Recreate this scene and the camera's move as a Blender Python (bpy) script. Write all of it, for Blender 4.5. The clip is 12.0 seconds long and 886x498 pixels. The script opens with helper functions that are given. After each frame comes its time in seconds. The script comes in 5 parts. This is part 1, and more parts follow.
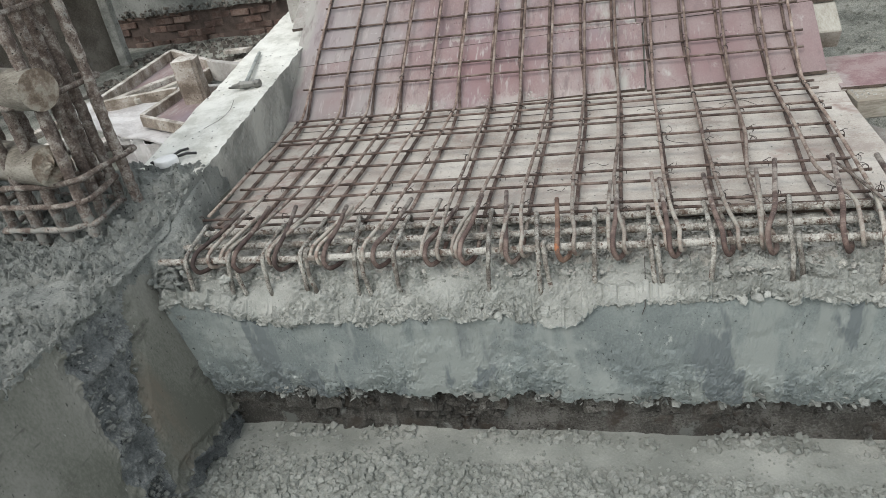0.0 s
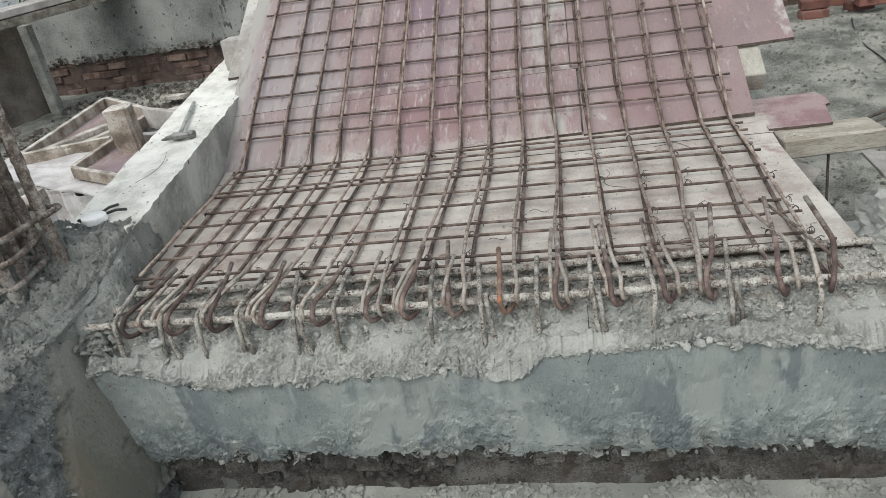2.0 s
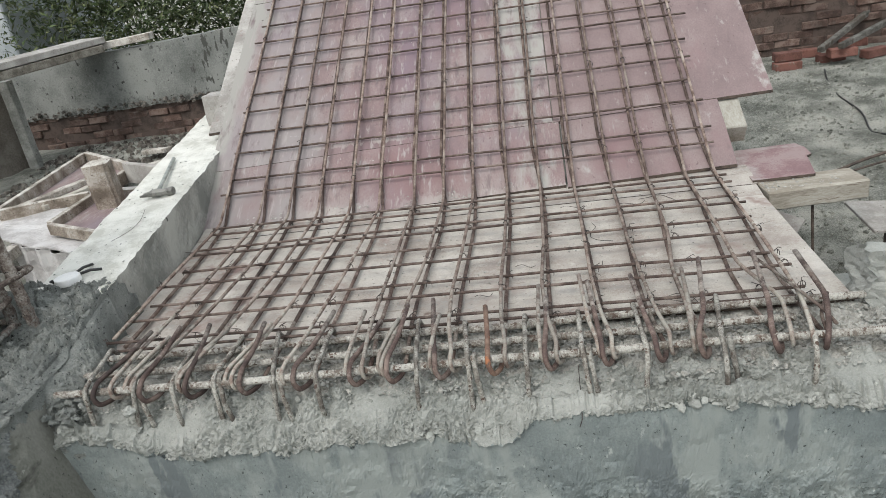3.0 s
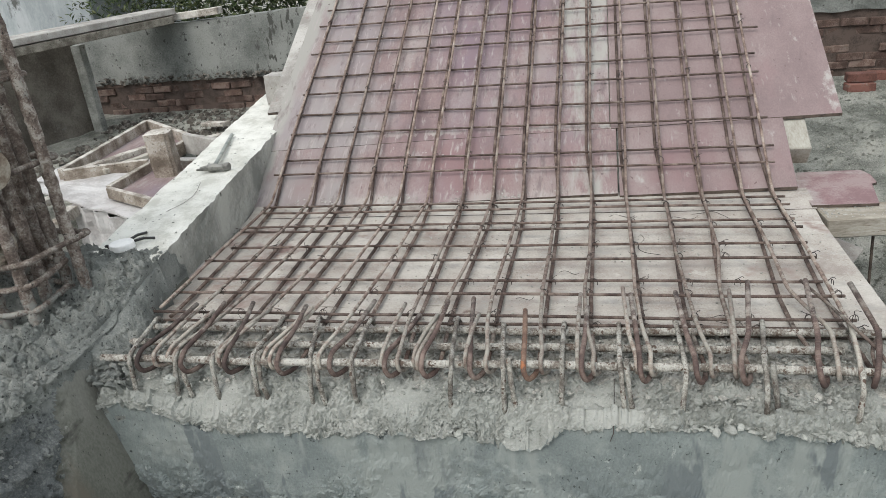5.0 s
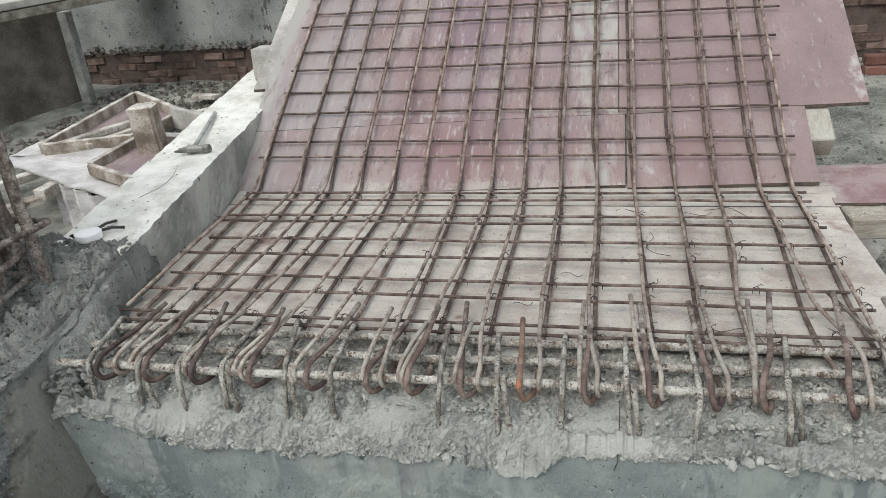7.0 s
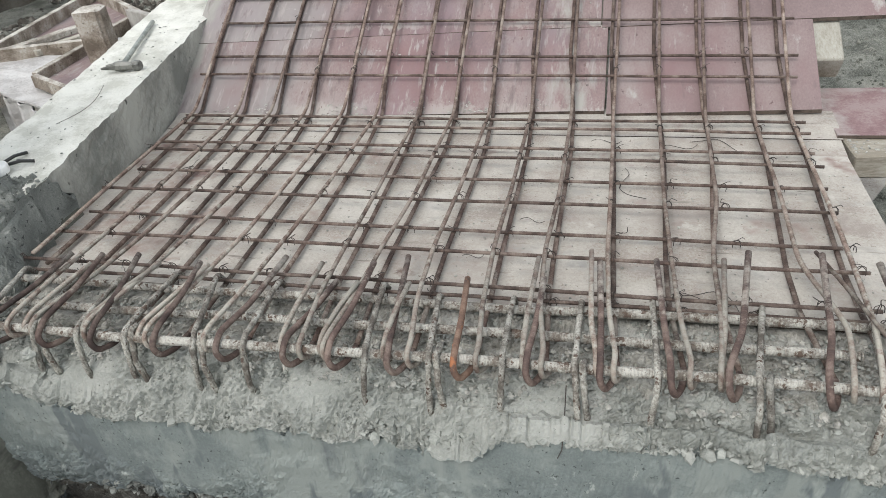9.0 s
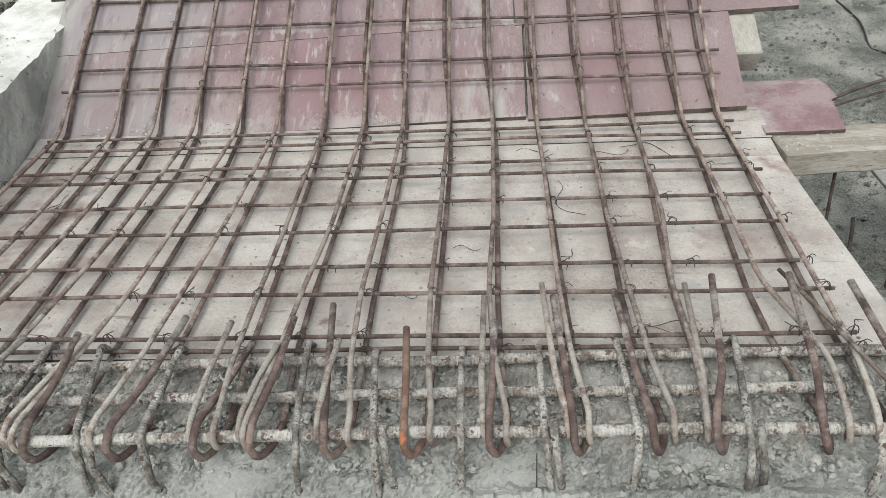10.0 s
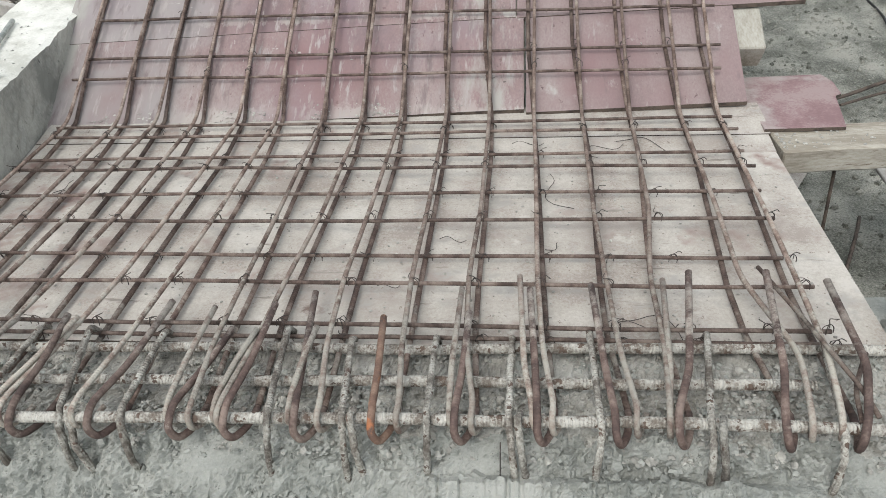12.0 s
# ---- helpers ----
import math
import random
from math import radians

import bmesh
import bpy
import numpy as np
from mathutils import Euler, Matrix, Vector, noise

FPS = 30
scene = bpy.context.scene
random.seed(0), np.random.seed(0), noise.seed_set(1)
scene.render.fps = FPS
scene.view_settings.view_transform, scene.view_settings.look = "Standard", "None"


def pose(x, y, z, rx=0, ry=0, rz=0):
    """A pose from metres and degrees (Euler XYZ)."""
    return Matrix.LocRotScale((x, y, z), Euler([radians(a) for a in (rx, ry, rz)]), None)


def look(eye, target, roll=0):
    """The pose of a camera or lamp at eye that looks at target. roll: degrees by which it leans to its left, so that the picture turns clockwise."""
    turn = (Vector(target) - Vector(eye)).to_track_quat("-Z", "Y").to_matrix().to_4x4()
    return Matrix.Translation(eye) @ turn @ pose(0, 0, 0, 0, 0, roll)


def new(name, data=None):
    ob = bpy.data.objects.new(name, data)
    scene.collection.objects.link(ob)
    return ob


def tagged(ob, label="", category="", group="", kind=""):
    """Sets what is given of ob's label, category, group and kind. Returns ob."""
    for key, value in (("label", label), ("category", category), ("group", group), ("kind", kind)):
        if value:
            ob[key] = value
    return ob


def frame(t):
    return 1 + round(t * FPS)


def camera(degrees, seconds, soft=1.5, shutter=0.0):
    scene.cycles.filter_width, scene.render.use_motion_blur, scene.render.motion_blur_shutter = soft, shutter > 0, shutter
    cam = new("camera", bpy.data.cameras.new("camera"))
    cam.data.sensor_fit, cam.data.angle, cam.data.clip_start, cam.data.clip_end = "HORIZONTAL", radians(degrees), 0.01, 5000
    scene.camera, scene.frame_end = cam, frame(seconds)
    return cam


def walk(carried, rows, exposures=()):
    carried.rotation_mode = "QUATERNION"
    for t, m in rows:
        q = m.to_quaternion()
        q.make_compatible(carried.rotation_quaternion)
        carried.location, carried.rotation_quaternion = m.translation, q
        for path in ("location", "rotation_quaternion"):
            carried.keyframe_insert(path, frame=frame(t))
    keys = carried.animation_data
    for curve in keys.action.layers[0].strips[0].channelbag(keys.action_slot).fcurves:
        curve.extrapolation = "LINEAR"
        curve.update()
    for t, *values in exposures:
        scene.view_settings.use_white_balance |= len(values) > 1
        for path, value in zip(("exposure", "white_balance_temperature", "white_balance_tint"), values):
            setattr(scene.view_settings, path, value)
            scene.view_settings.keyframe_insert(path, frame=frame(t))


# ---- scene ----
cam = camera(63.2, 12.0, soft=0.5)
PATH = [
    (0, (1.949, -1.793, 1.75), (1.455, -0.116, 0.778), -10.0),
    (0.5, (1.971, -1.775, 1.747), (1.58, -0.071, 0.775), -8.6),
    (1, (1.976, -1.767, 1.75), (1.613, -0.055, 0.782), -8.5),
    (1.5, (1.972, -1.755, 1.759), (1.627, -0.019, 0.828), -8.8),
    (2, (1.966, -1.728, 1.773), (1.615, 0.02, 0.867), -9.5),
    (2.5, (1.953, -1.69, 1.786), (1.641, 0.091, 0.932), -9.2),
    (2.7, (1.953, -1.680, 1.775), (1.652, 0.119, 0.955), -9.6),
    (4.3, (1.972, -1.628, 1.799), (1.681, 0.195, 1.03), -6.0),
    (4.5, (1.969, -1.634, 1.798), (1.635, 0.172, 1.005), -6.2),
    (5, (1.952, -1.66, 1.798), (1.537, 0.125, 0.997), -5.8),
    (5.5, (1.946, -1.669, 1.794), (1.522, 0.114, 0.992), -5.3),
    (6, (1.942, -1.654, 1.798), (1.546, 0.142, 1.013), -4.9),
    (6.5, (1.93, -1.599, 1.787), (1.543, 0.194, 0.988), -4.8),
    (6.7, (1.932, -1.535, 1.784), (1.531, 0.242, 0.957), -4.9),
    (8.3, (2.01, -1.195, 1.79), (1.561, 0.49, 0.81), -4.9),
    (8.5, (2.037, -1.185, 1.776), (1.572, 0.477, 0.767), -4.9),
    (9, (2.044, -1.115, 1.763), (1.629, 0.498, 0.656), -5.2),
    (9.5, (1.981, -1.014, 1.763), (1.695, 0.639, 0.674), -4.5),
    (10, (1.921, -0.864, 1.732), (1.789, 0.768, 0.584), -3.8),
    (10.5, (1.973, -0.823, 1.749), (1.752, 0.805, 0.608), -4.5),
    (11, (2.025, -0.833, 1.733), (1.846, 0.78, 0.564), -3.8),
    (11.5, (2.052, -0.862, 1.729), (1.895, 0.736, 0.537), -3.5),
    (12, (2.029, -0.876, 1.74), (1.822, 0.737, 0.575), -4.2),
]
walk(cam, [(t, look(eye, target, roll)) for t, eye, target, roll in PATH], exposures=[(0, 0.28), (2.5, 0.30), (5.5, 0.32), (8.5, 0.32), (10, 0.40), (12, 0.40)])

# ---- world, sun, exposure ----
world = bpy.data.worlds.new("overcast_sky")
scene.world = world
world.use_nodes = True
wn = world.node_tree
sky = wn.nodes.new("ShaderNodeTexSky")
sky.sky_type = "NISHITA"
sky.sun_disc = False
sky.sun_elevation, sky.sun_rotation = radians(52), radians(200)
sky.air_density, sky.dust_density, sky.ozone_density = 1.0, 4.0, 1.0
haze = wn.nodes.new("ShaderNodeMixRGB")
haze.inputs[0].default_value = 0.72
haze.inputs[2].default_value = (7.9, 8.3, 8.5, 1)
wn.links.new(sky.outputs[0], haze.inputs[1])
wn.links.new(haze.outputs[0], wn.nodes["Background"].inputs[0])
wn.nodes["Background"].inputs[1].default_value = 0.12
sun = new("sun", bpy.data.lights.new("sun", "SUN"))
sun.data.energy, sun.data.angle, sun.data.color = 1.3, radians(28), (1.0, 0.98, 0.95)
sun.matrix_world = pose(0, 0, 8, 38, 0, -20)

# ---- materials ----
def surface(name, stops, big=4.0, fine=70.0, rough=0.9, bump=0.4, depth=0.004, metal=0.0, fleck=None, fleck_at=0.62, fleck_scale=18.0, stretch=(1, 1, 1), ribs=None, per_piece=0.0, grain=0.35, bands=(), fleck_soft=0.09, pits=None, pits_at=0.68, pits_scale=45.0, layers=(), island=0.0):
    """Noise at two scales over a colour ramp, flecks of a second colour, and a fine relief."""
    m = bpy.data.materials.new(name)
    m.use_nodes = True
    t = m.node_tree
    n, l = t.nodes, t.links
    bsdf = n["Principled BSDF"]
    place = n.new("ShaderNodeNewGeometry")
    info = n.new("ShaderNodeObjectInfo")
    shift = n.new("ShaderNodeVectorMath"); shift.operation = "MULTIPLY_ADD"
    shift.inputs[1].default_value = stretch
    drift = n.new("ShaderNodeVectorMath"); drift.operation = "SCALE"
    drift.inputs[0].default_value = (7.3, 3.1, 5.7)
    l.new(info.outputs["Random"], drift.inputs["Scale"])
    l.new(place.outputs["Position"], shift.inputs[0])
    l.new(drift.outputs[0], shift.inputs[2])

    def cloud(scale, detail, roughness=0.6):
        c = n.new("ShaderNodeTexNoise")
        c.inputs["Scale"].default_value, c.inputs["Detail"].default_value, c.inputs["Roughness"].default_value = scale, detail, roughness
        l.new(shift.outputs[0], c.inputs["Vector"])
        return c

    def zone(split, level, axis, centre, half, gain):
        """Raise the level about one coordinate, fading to both sides."""
        away = n.new("ShaderNodeMath"); away.operation = "SUBTRACT"; away.inputs[1].default_value = centre
        l.new(split.outputs["XYZ".index(axis)], away.inputs[0])
        size = n.new("ShaderNodeMath"); size.operation = "ABSOLUTE"
        l.new(away.outputs[0], size.inputs[0])
        fade = n.new("ShaderNodeMapRange"); fade.interpolation_type = "SMOOTHSTEP"
        fade.inputs[1].default_value, fade.inputs[2].default_value, fade.inputs[3].default_value, fade.inputs[4].default_value = 0, half, gain, 0
        l.new(size.outputs[0], fade.inputs[0])
        plus = n.new("ShaderNodeMath"); plus.operation = "ADD"
        l.new(level, plus.inputs[0]); l.new(fade.outputs[0], plus.inputs[1])
        return plus.outputs[0]

    a, b = cloud(big, 5), cloud(fine, 4, 0.7)
    mix = n.new("ShaderNodeMath"); mix.operation = "MULTIPLY_ADD"
    l.new(b.outputs[0], mix.inputs[0]); mix.inputs[1].default_value = grain
    lift = n.new("ShaderNodeMath"); lift.operation = "SUBTRACT"; lift.inputs[1].default_value = grain / 2
    l.new(a.outputs[0], lift.inputs[0]); l.new(lift.outputs[0], mix.inputs[2])
    ramp = n.new("ShaderNodeValToRGB")
    while len(ramp.color_ramp.elements) < len(stops):
        ramp.color_ramp.elements.new(0.5)
    for e, (p, c) in zip(ramp.color_ramp.elements, stops):
        e.position, e.color = 0.5 + (p - 0.5) * 0.55, (*c, 1)
    l.new(mix.outputs[0], ramp.inputs[0])
    colour = ramp.outputs[0]
    if fleck:
        f = cloud(fleck_scale, 6, 0.75)
        edge = n.new("ShaderNodeMapRange"); edge.inputs[1].default_value, edge.inputs[2].default_value = fleck_at, fleck_at + fleck_soft
        level = f.outputs[0]
        split = n.new("ShaderNodeSeparateXYZ")
        l.new(place.outputs["Position"], split.inputs[0])
        for axis, centre, half, gain in bands:
            level = zone(split, level, axis, centre, half, gain)
        l.new(level, edge.inputs[0])
        over = n.new("ShaderNodeMixRGB"); over.inputs[2].default_value = (*fleck, 1)
        l.new(edge.outputs[0], over.inputs[0]); l.new(colour, over.inputs[1])
        colour = over.outputs[0]
    # Pits are dark spots of colour; on concrete they stand for shaded voids.
    if pits:
        f = cloud(pits_scale, 3, 0.6)
        edge = n.new("ShaderNodeMapRange"); edge.inputs[1].default_value, edge.inputs[2].default_value = pits_at, pits_at + 0.04
        l.new(f.outputs[0], edge.inputs[0])
        over = n.new("ShaderNodeMixRGB"); over.inputs[2].default_value = (*pits, 1)
        l.new(edge.outputs[0], over.inputs[0]); l.new(colour, over.inputs[1])
        colour = over.outputs[0]
    for tone, scale, at, soft, pull, zones in layers:
        warp = n.new("ShaderNodeVectorMath"); warp.operation = "MULTIPLY"; warp.inputs[1].default_value = pull
        l.new(shift.outputs[0], warp.inputs[0])
        c = cloud(scale, 5, 0.65)
        l.new(warp.outputs[0], c.inputs["Vector"])
        split = n.new("ShaderNodeSeparateXYZ")
        l.new(place.outputs["Position"], split.inputs[0])
        level = c.outputs[0]
        for axis, centre, half, gain in zones:
            level = zone(split, level, axis, centre, half, gain)
        edge = n.new("ShaderNodeMapRange"); edge.inputs[1].default_value, edge.inputs[2].default_value = at, at + soft
        l.new(level, edge.inputs[0])
        over = n.new("ShaderNodeMixRGB"); over.inputs[2].default_value = (*tone, 1)
        l.new(edge.outputs[0], over.inputs[0]); l.new(colour, over.inputs[1])
        colour = over.outputs[0]
    if per_piece:
        hsv = n.new("ShaderNodeHueSaturation")
        vary = n.new("ShaderNodeMapRange"); vary.inputs[3].default_value, vary.inputs[4].default_value = 1 - per_piece, 1 + per_piece
        l.new(info.outputs["Random"], vary.inputs[0]); l.new(vary.outputs[0], hsv.inputs["Value"]); l.new(colour, hsv.inputs["Color"])
        colour = hsv.outputs[0]
    if island:
        hsv = n.new("ShaderNodeHueSaturation")
        vary = n.new("ShaderNodeMapRange"); vary.inputs[3].default_value, vary.inputs[4].default_value = 1 - island, 1 + island
        l.new(place.outputs["Random Per Island"], vary.inputs[0]); l.new(vary.outputs[0], hsv.inputs["Value"]); l.new(colour, hsv.inputs["Color"])
        colour = hsv.outputs[0]
    l.new(colour, bsdf.inputs["Base Color"])
    rr = n.new("ShaderNodeMapRange"); rr.inputs[3].default_value, rr.inputs[4].default_value = max(0.05, rough - 0.12), min(1, rough + 0.1)
    l.new(a.outputs[0], rr.inputs[0]); l.new(rr.outputs[0], bsdf.inputs["Roughness"])
    bsdf.inputs["Metallic"].default_value = metal
    relief = n.new("ShaderNodeMath"); relief.operation = "MULTIPLY_ADD"
    l.new(a.outputs[0], relief.inputs[0]); relief.inputs[1].default_value = 0.6; l.new(b.outputs[0], relief.inputs[2])
    height = relief.outputs[0]
    if ribs:
        w = n.new("ShaderNodeTexWave"); w.bands_direction = ribs
        w.inputs["Scale"].default_value, w.inputs["Distortion"].default_value = 46.0, 4.0
        l.new(place.outputs["Position"], w.inputs["Vector"])
        add = n.new("ShaderNodeMath"); add.operation = "MULTIPLY_ADD"
        l.new(w.outputs["Fac"], add.inputs[0]); add.inputs[1].default_value = 0.42; l.new(height, add.inputs[2])
        height = add.outputs[0]
    bp = n.new("ShaderNodeBump"); bp.inputs["Strength"].default_value, bp.inputs["Distance"].default_value = bump, depth
    l.new(height, bp.inputs["Height"]); l.new(bp.outputs[0], bsdf.inputs["Normal"])
    return m


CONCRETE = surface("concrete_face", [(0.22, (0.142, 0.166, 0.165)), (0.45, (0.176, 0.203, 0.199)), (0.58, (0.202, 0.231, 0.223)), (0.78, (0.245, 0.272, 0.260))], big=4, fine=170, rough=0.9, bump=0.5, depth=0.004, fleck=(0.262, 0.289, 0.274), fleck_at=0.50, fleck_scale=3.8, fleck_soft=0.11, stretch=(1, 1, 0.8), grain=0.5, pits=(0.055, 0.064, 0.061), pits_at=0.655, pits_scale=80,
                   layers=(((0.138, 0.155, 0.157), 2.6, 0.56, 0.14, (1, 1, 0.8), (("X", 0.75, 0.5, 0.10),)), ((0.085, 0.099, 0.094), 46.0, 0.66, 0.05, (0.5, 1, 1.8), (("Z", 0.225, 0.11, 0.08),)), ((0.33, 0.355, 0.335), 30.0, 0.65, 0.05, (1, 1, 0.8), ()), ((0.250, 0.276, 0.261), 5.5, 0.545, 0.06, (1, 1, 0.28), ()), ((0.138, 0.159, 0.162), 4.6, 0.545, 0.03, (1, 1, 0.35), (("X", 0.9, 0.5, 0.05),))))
ROUGH = surface("rough_concrete", [(0.22, (0.245, 0.256, 0.235)), (0.42, (0.292, 0.303, 0.279)), (0.58, (0.325, 0.335, 0.309)), (0.78, (0.375, 0.382, 0.354))], big=7, fine=170, rough=0.95, bump=0.7, depth=0.005, grain=0.5, pits=(0.135, 0.140, 0.125), pits_at=0.67, pits_scale=85, layers=(((0.41, 0.416, 0.386), 50.0, 0.66, 0.05, (1, 1, 1), ()),))
# The pits colour paints in the shade of small voids and cracks.
WET = surface("fresh_concrete", [(0.22, (0.172, 0.184, 0.172)), (0.42, (0.216, 0.230, 0.215)), (0.58, (0.252, 0.266, 0.248)), (0.78, (0.325, 0.335, 0.311))], big=9, fine=200, rough=0.92, bump=1.0, depth=0.010, grain=0.7, pits=(0.060, 0.066, 0.062), pits_at=0.62, pits_scale=75, layers=(((0.37, 0.381, 0.352), 22.0, 0.66, 0.08, (1, 1, 1), ()),))
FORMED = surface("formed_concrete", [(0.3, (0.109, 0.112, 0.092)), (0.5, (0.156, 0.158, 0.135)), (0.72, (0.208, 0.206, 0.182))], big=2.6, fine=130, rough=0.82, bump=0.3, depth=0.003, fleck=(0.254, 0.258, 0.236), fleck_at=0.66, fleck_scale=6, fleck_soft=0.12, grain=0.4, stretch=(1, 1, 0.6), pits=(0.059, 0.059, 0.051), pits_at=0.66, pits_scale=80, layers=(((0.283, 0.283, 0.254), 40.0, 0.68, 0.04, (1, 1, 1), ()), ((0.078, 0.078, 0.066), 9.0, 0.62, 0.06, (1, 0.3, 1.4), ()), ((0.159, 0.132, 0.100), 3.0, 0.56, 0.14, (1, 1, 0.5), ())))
WALLSIDE = surface("wall_concrete", [(0.25, (0.20, 0.205, 0.185)), (0.5, (0.31, 0.31, 0.28)), (0.75, (0.41, 0.41, 0.37))], big=5, fine=110, rough=0.9, bump=0.5, depth=0.005, fleck=(0.15, 0.155, 0.14), fleck_at=0.62, fleck_scale=11, fleck_soft=0.1, stretch=(1, 1, 0.6), pits=(0.09, 0.09, 0.08), pits_at=0.67, pits_scale=34)
SCREED = surface("pale_screed", [(0.3, (0.50, 0.50, 0.45)), (0.5, (0.62, 0.62, 0.57)), (0.7, (0.70, 0.70, 0.65))], big=9, fine=140, rough=0.95, bump=0.6, depth=0.005, fleck=(0.30, 0.29, 0.26), fleck_at=0.645, fleck_scale=34, fleck_soft=0.05, grain=0.4)
BRICK = surface("dusty_brick", [(0.3, (0.070, 0.044, 0.035)), (0.5, (0.118, 0.075, 0.060)), (0.7, (0.190, 0.140, 0.117))], big=7, fine=110, rough=0.95, bump=0.9, depth=0.008, per_piece=0.3, grain=0.5, fleck=(0.15, 0.13, 0.112), fleck_at=0.56, fleck_scale=6, fleck_soft=0.15)
BRICK_GREY = surface("mortar_smeared_brick", [(0.25, (0.066, 0.062, 0.053)), (0.5, (0.125, 0.119, 0.105)), (0.72, (0.215, 0.210, 0.191))], big=10, fine=130, rough=0.95, bump=1.0, depth=0.016, per_piece=0.35, grain=0.8, pits=(0.033, 0.030, 0.026), pits_at=0.64, pits_scale=45, layers=(((0.082, 0.068, 0.055), 5.0, 0.52, 0.08, (1, 1, 1), ()), ((0.215, 0.222, 0.205), 8.0, 0.60, 0.05, (1, 1, 1), ())))
BRICK_RED = surface("red_brick", [(0.3, (0.125, 0.055, 0.042)), (0.6, (0.205, 0.095, 0.075))], big=9, fine=90, rough=0.95, bump=0.7, depth=0.005, per_piece=0.3, grain=0.5, fleck=(0.22, 0.18, 0.155), fleck_at=0.58, fleck_scale=12)
MORTAR = surface("mortar", [(0.3, (0.058, 0.042, 0.035)), (0.6, (0.105, 0.078, 0.065))], big=8, fine=90, rough=0.95, bump=0.8, depth=0.006, grain=0.5)
PLASTER = surface("weathered_plaster", [(0.25, (0.118, 0.126, 0.116)), (0.45, (0.178, 0.187, 0.174)), (0.58, (0.212, 0.221, 0.206)), (0.75, (0.27, 0.279, 0.26))], big=2, fine=60, rough=0.92, bump=0.6, depth=0.008, grain=0.5, fleck=(0.065, 0.066, 0.060), fleck_at=0.60, fleck_scale=7, fleck_soft=0.1, bands=(("Z", 0.58, 0.16, 0.10),), pits=(0.05, 0.05, 0.045), pits_at=0.66, pits_scale=16, layers=(((0.070, 0.072, 0.064), 8.0, 0.64, 0.04, (1.8, 1, 0.6), (("X", -1.25, 0.75, 0.10),)),))
SOIL = surface("dry_soil", [(0.25, (0.128, 0.134, 0.113)), (0.45, (0.262, 0.269, 0.234)), (0.58, (0.335, 0.339, 0.297)), (0.75, (0.461, 0.454, 0.403))], big=3.5, fine=130, rough=0.97, bump=1.0, depth=0.02, grain=0.75, pits=(0.109, 0.113, 0.095), pits_at=0.65, pits_scale=60, layers=(((0.538, 0.531, 0.480), 40.0, 0.65, 0.04, (1, 1, 1), ()),))
GRAVEL = surface("crushed_stone", [(0.25, (0.192, 0.203, 0.183)), (0.5, (0.245, 0.257, 0.234)), (0.75, (0.300, 0.309, 0.283))], big=14, fine=150, rough=0.96, bump=0.7, depth=0.005, grain=0.5, island=0.12)
PLY_PINK = surface("red_faced_plywood", [(0.20, (0.176, 0.128, 0.130)), (0.40, (0.224, 0.164, 0.163)), (0.50, (0.252, 0.182, 0.178)), (0.60, (0.278, 0.220, 0.213)), (0.80, (0.335, 0.298, 0.282))], big=3.2, fine=150, rough=0.72, bump=0.3, depth=0.002, fleck=(0.409, 0.381, 0.353), fleck_at=0.63, fleck_scale=17, fleck_soft=0.08, stretch=(1, 0.55, 0.55), bands=(("Y", 1.350, 0.095, 0.32), ("Y", 1.735, 0.035, 0.18)), grain=0.4, pits=(0.13, 0.088, 0.085), pits_at=0.665, pits_scale=50,
                   layers=(((0.292, 0.264, 0.258), 2.6, 0.56, 0.16, (1, 1, 1), (("X", 0.55, 0.75, 0.22),)), ((0.205, 0.152, 0.178), 2.6, 0.55, 0.28, (1, 1, 1), (("Y", 2.5, 0.95, 0.12), ("X", 1.28, 0.52, 0.14))), ((0.236, 0.144, 0.146), 2.4, 0.60, 0.34, (1, 1, 1), (("X", 1.35, 0.90, 0.14), ("Y", 1.52, 0.36, 0.16))),
                           ((0.345, 0.330, 0.305), 8.0, 0.70, 0.16, (2.0, 1.2, 1.2), (("X", 1.92, 0.23, 0.26), ("Y", 2.5, 0.80, 0.10))), ((0.31, 0.30, 0.275), 6.0, 0.64, 0.10, (1, 0.5, 0.5), (("X", 0.27, 0.20, 0.42),)), ((0.40, 0.37, 0.35), 60.0, 0.69, 0.03, (1.0, 0.5, 0.5), ()), ((0.46, 0.44, 0.41), 22.0, 0.685, 0.03, (0.3, 1.2, 1.2), ()), ((0.120, 0.098, 0.092), 26.0, 0.70, 0.03, (0.5, 1.4, 1.4), (("X", 1.98, 0.10, 0.06),)), ((0.345, 0.310, 0.298), 30.0, 0.57, 0.10, (1.6, 0.5, 0.5), ()), ((0.158, 0.118, 0.120), 15.0, 0.56, 0.16, (1.3, 0.6, 0.6), ())))
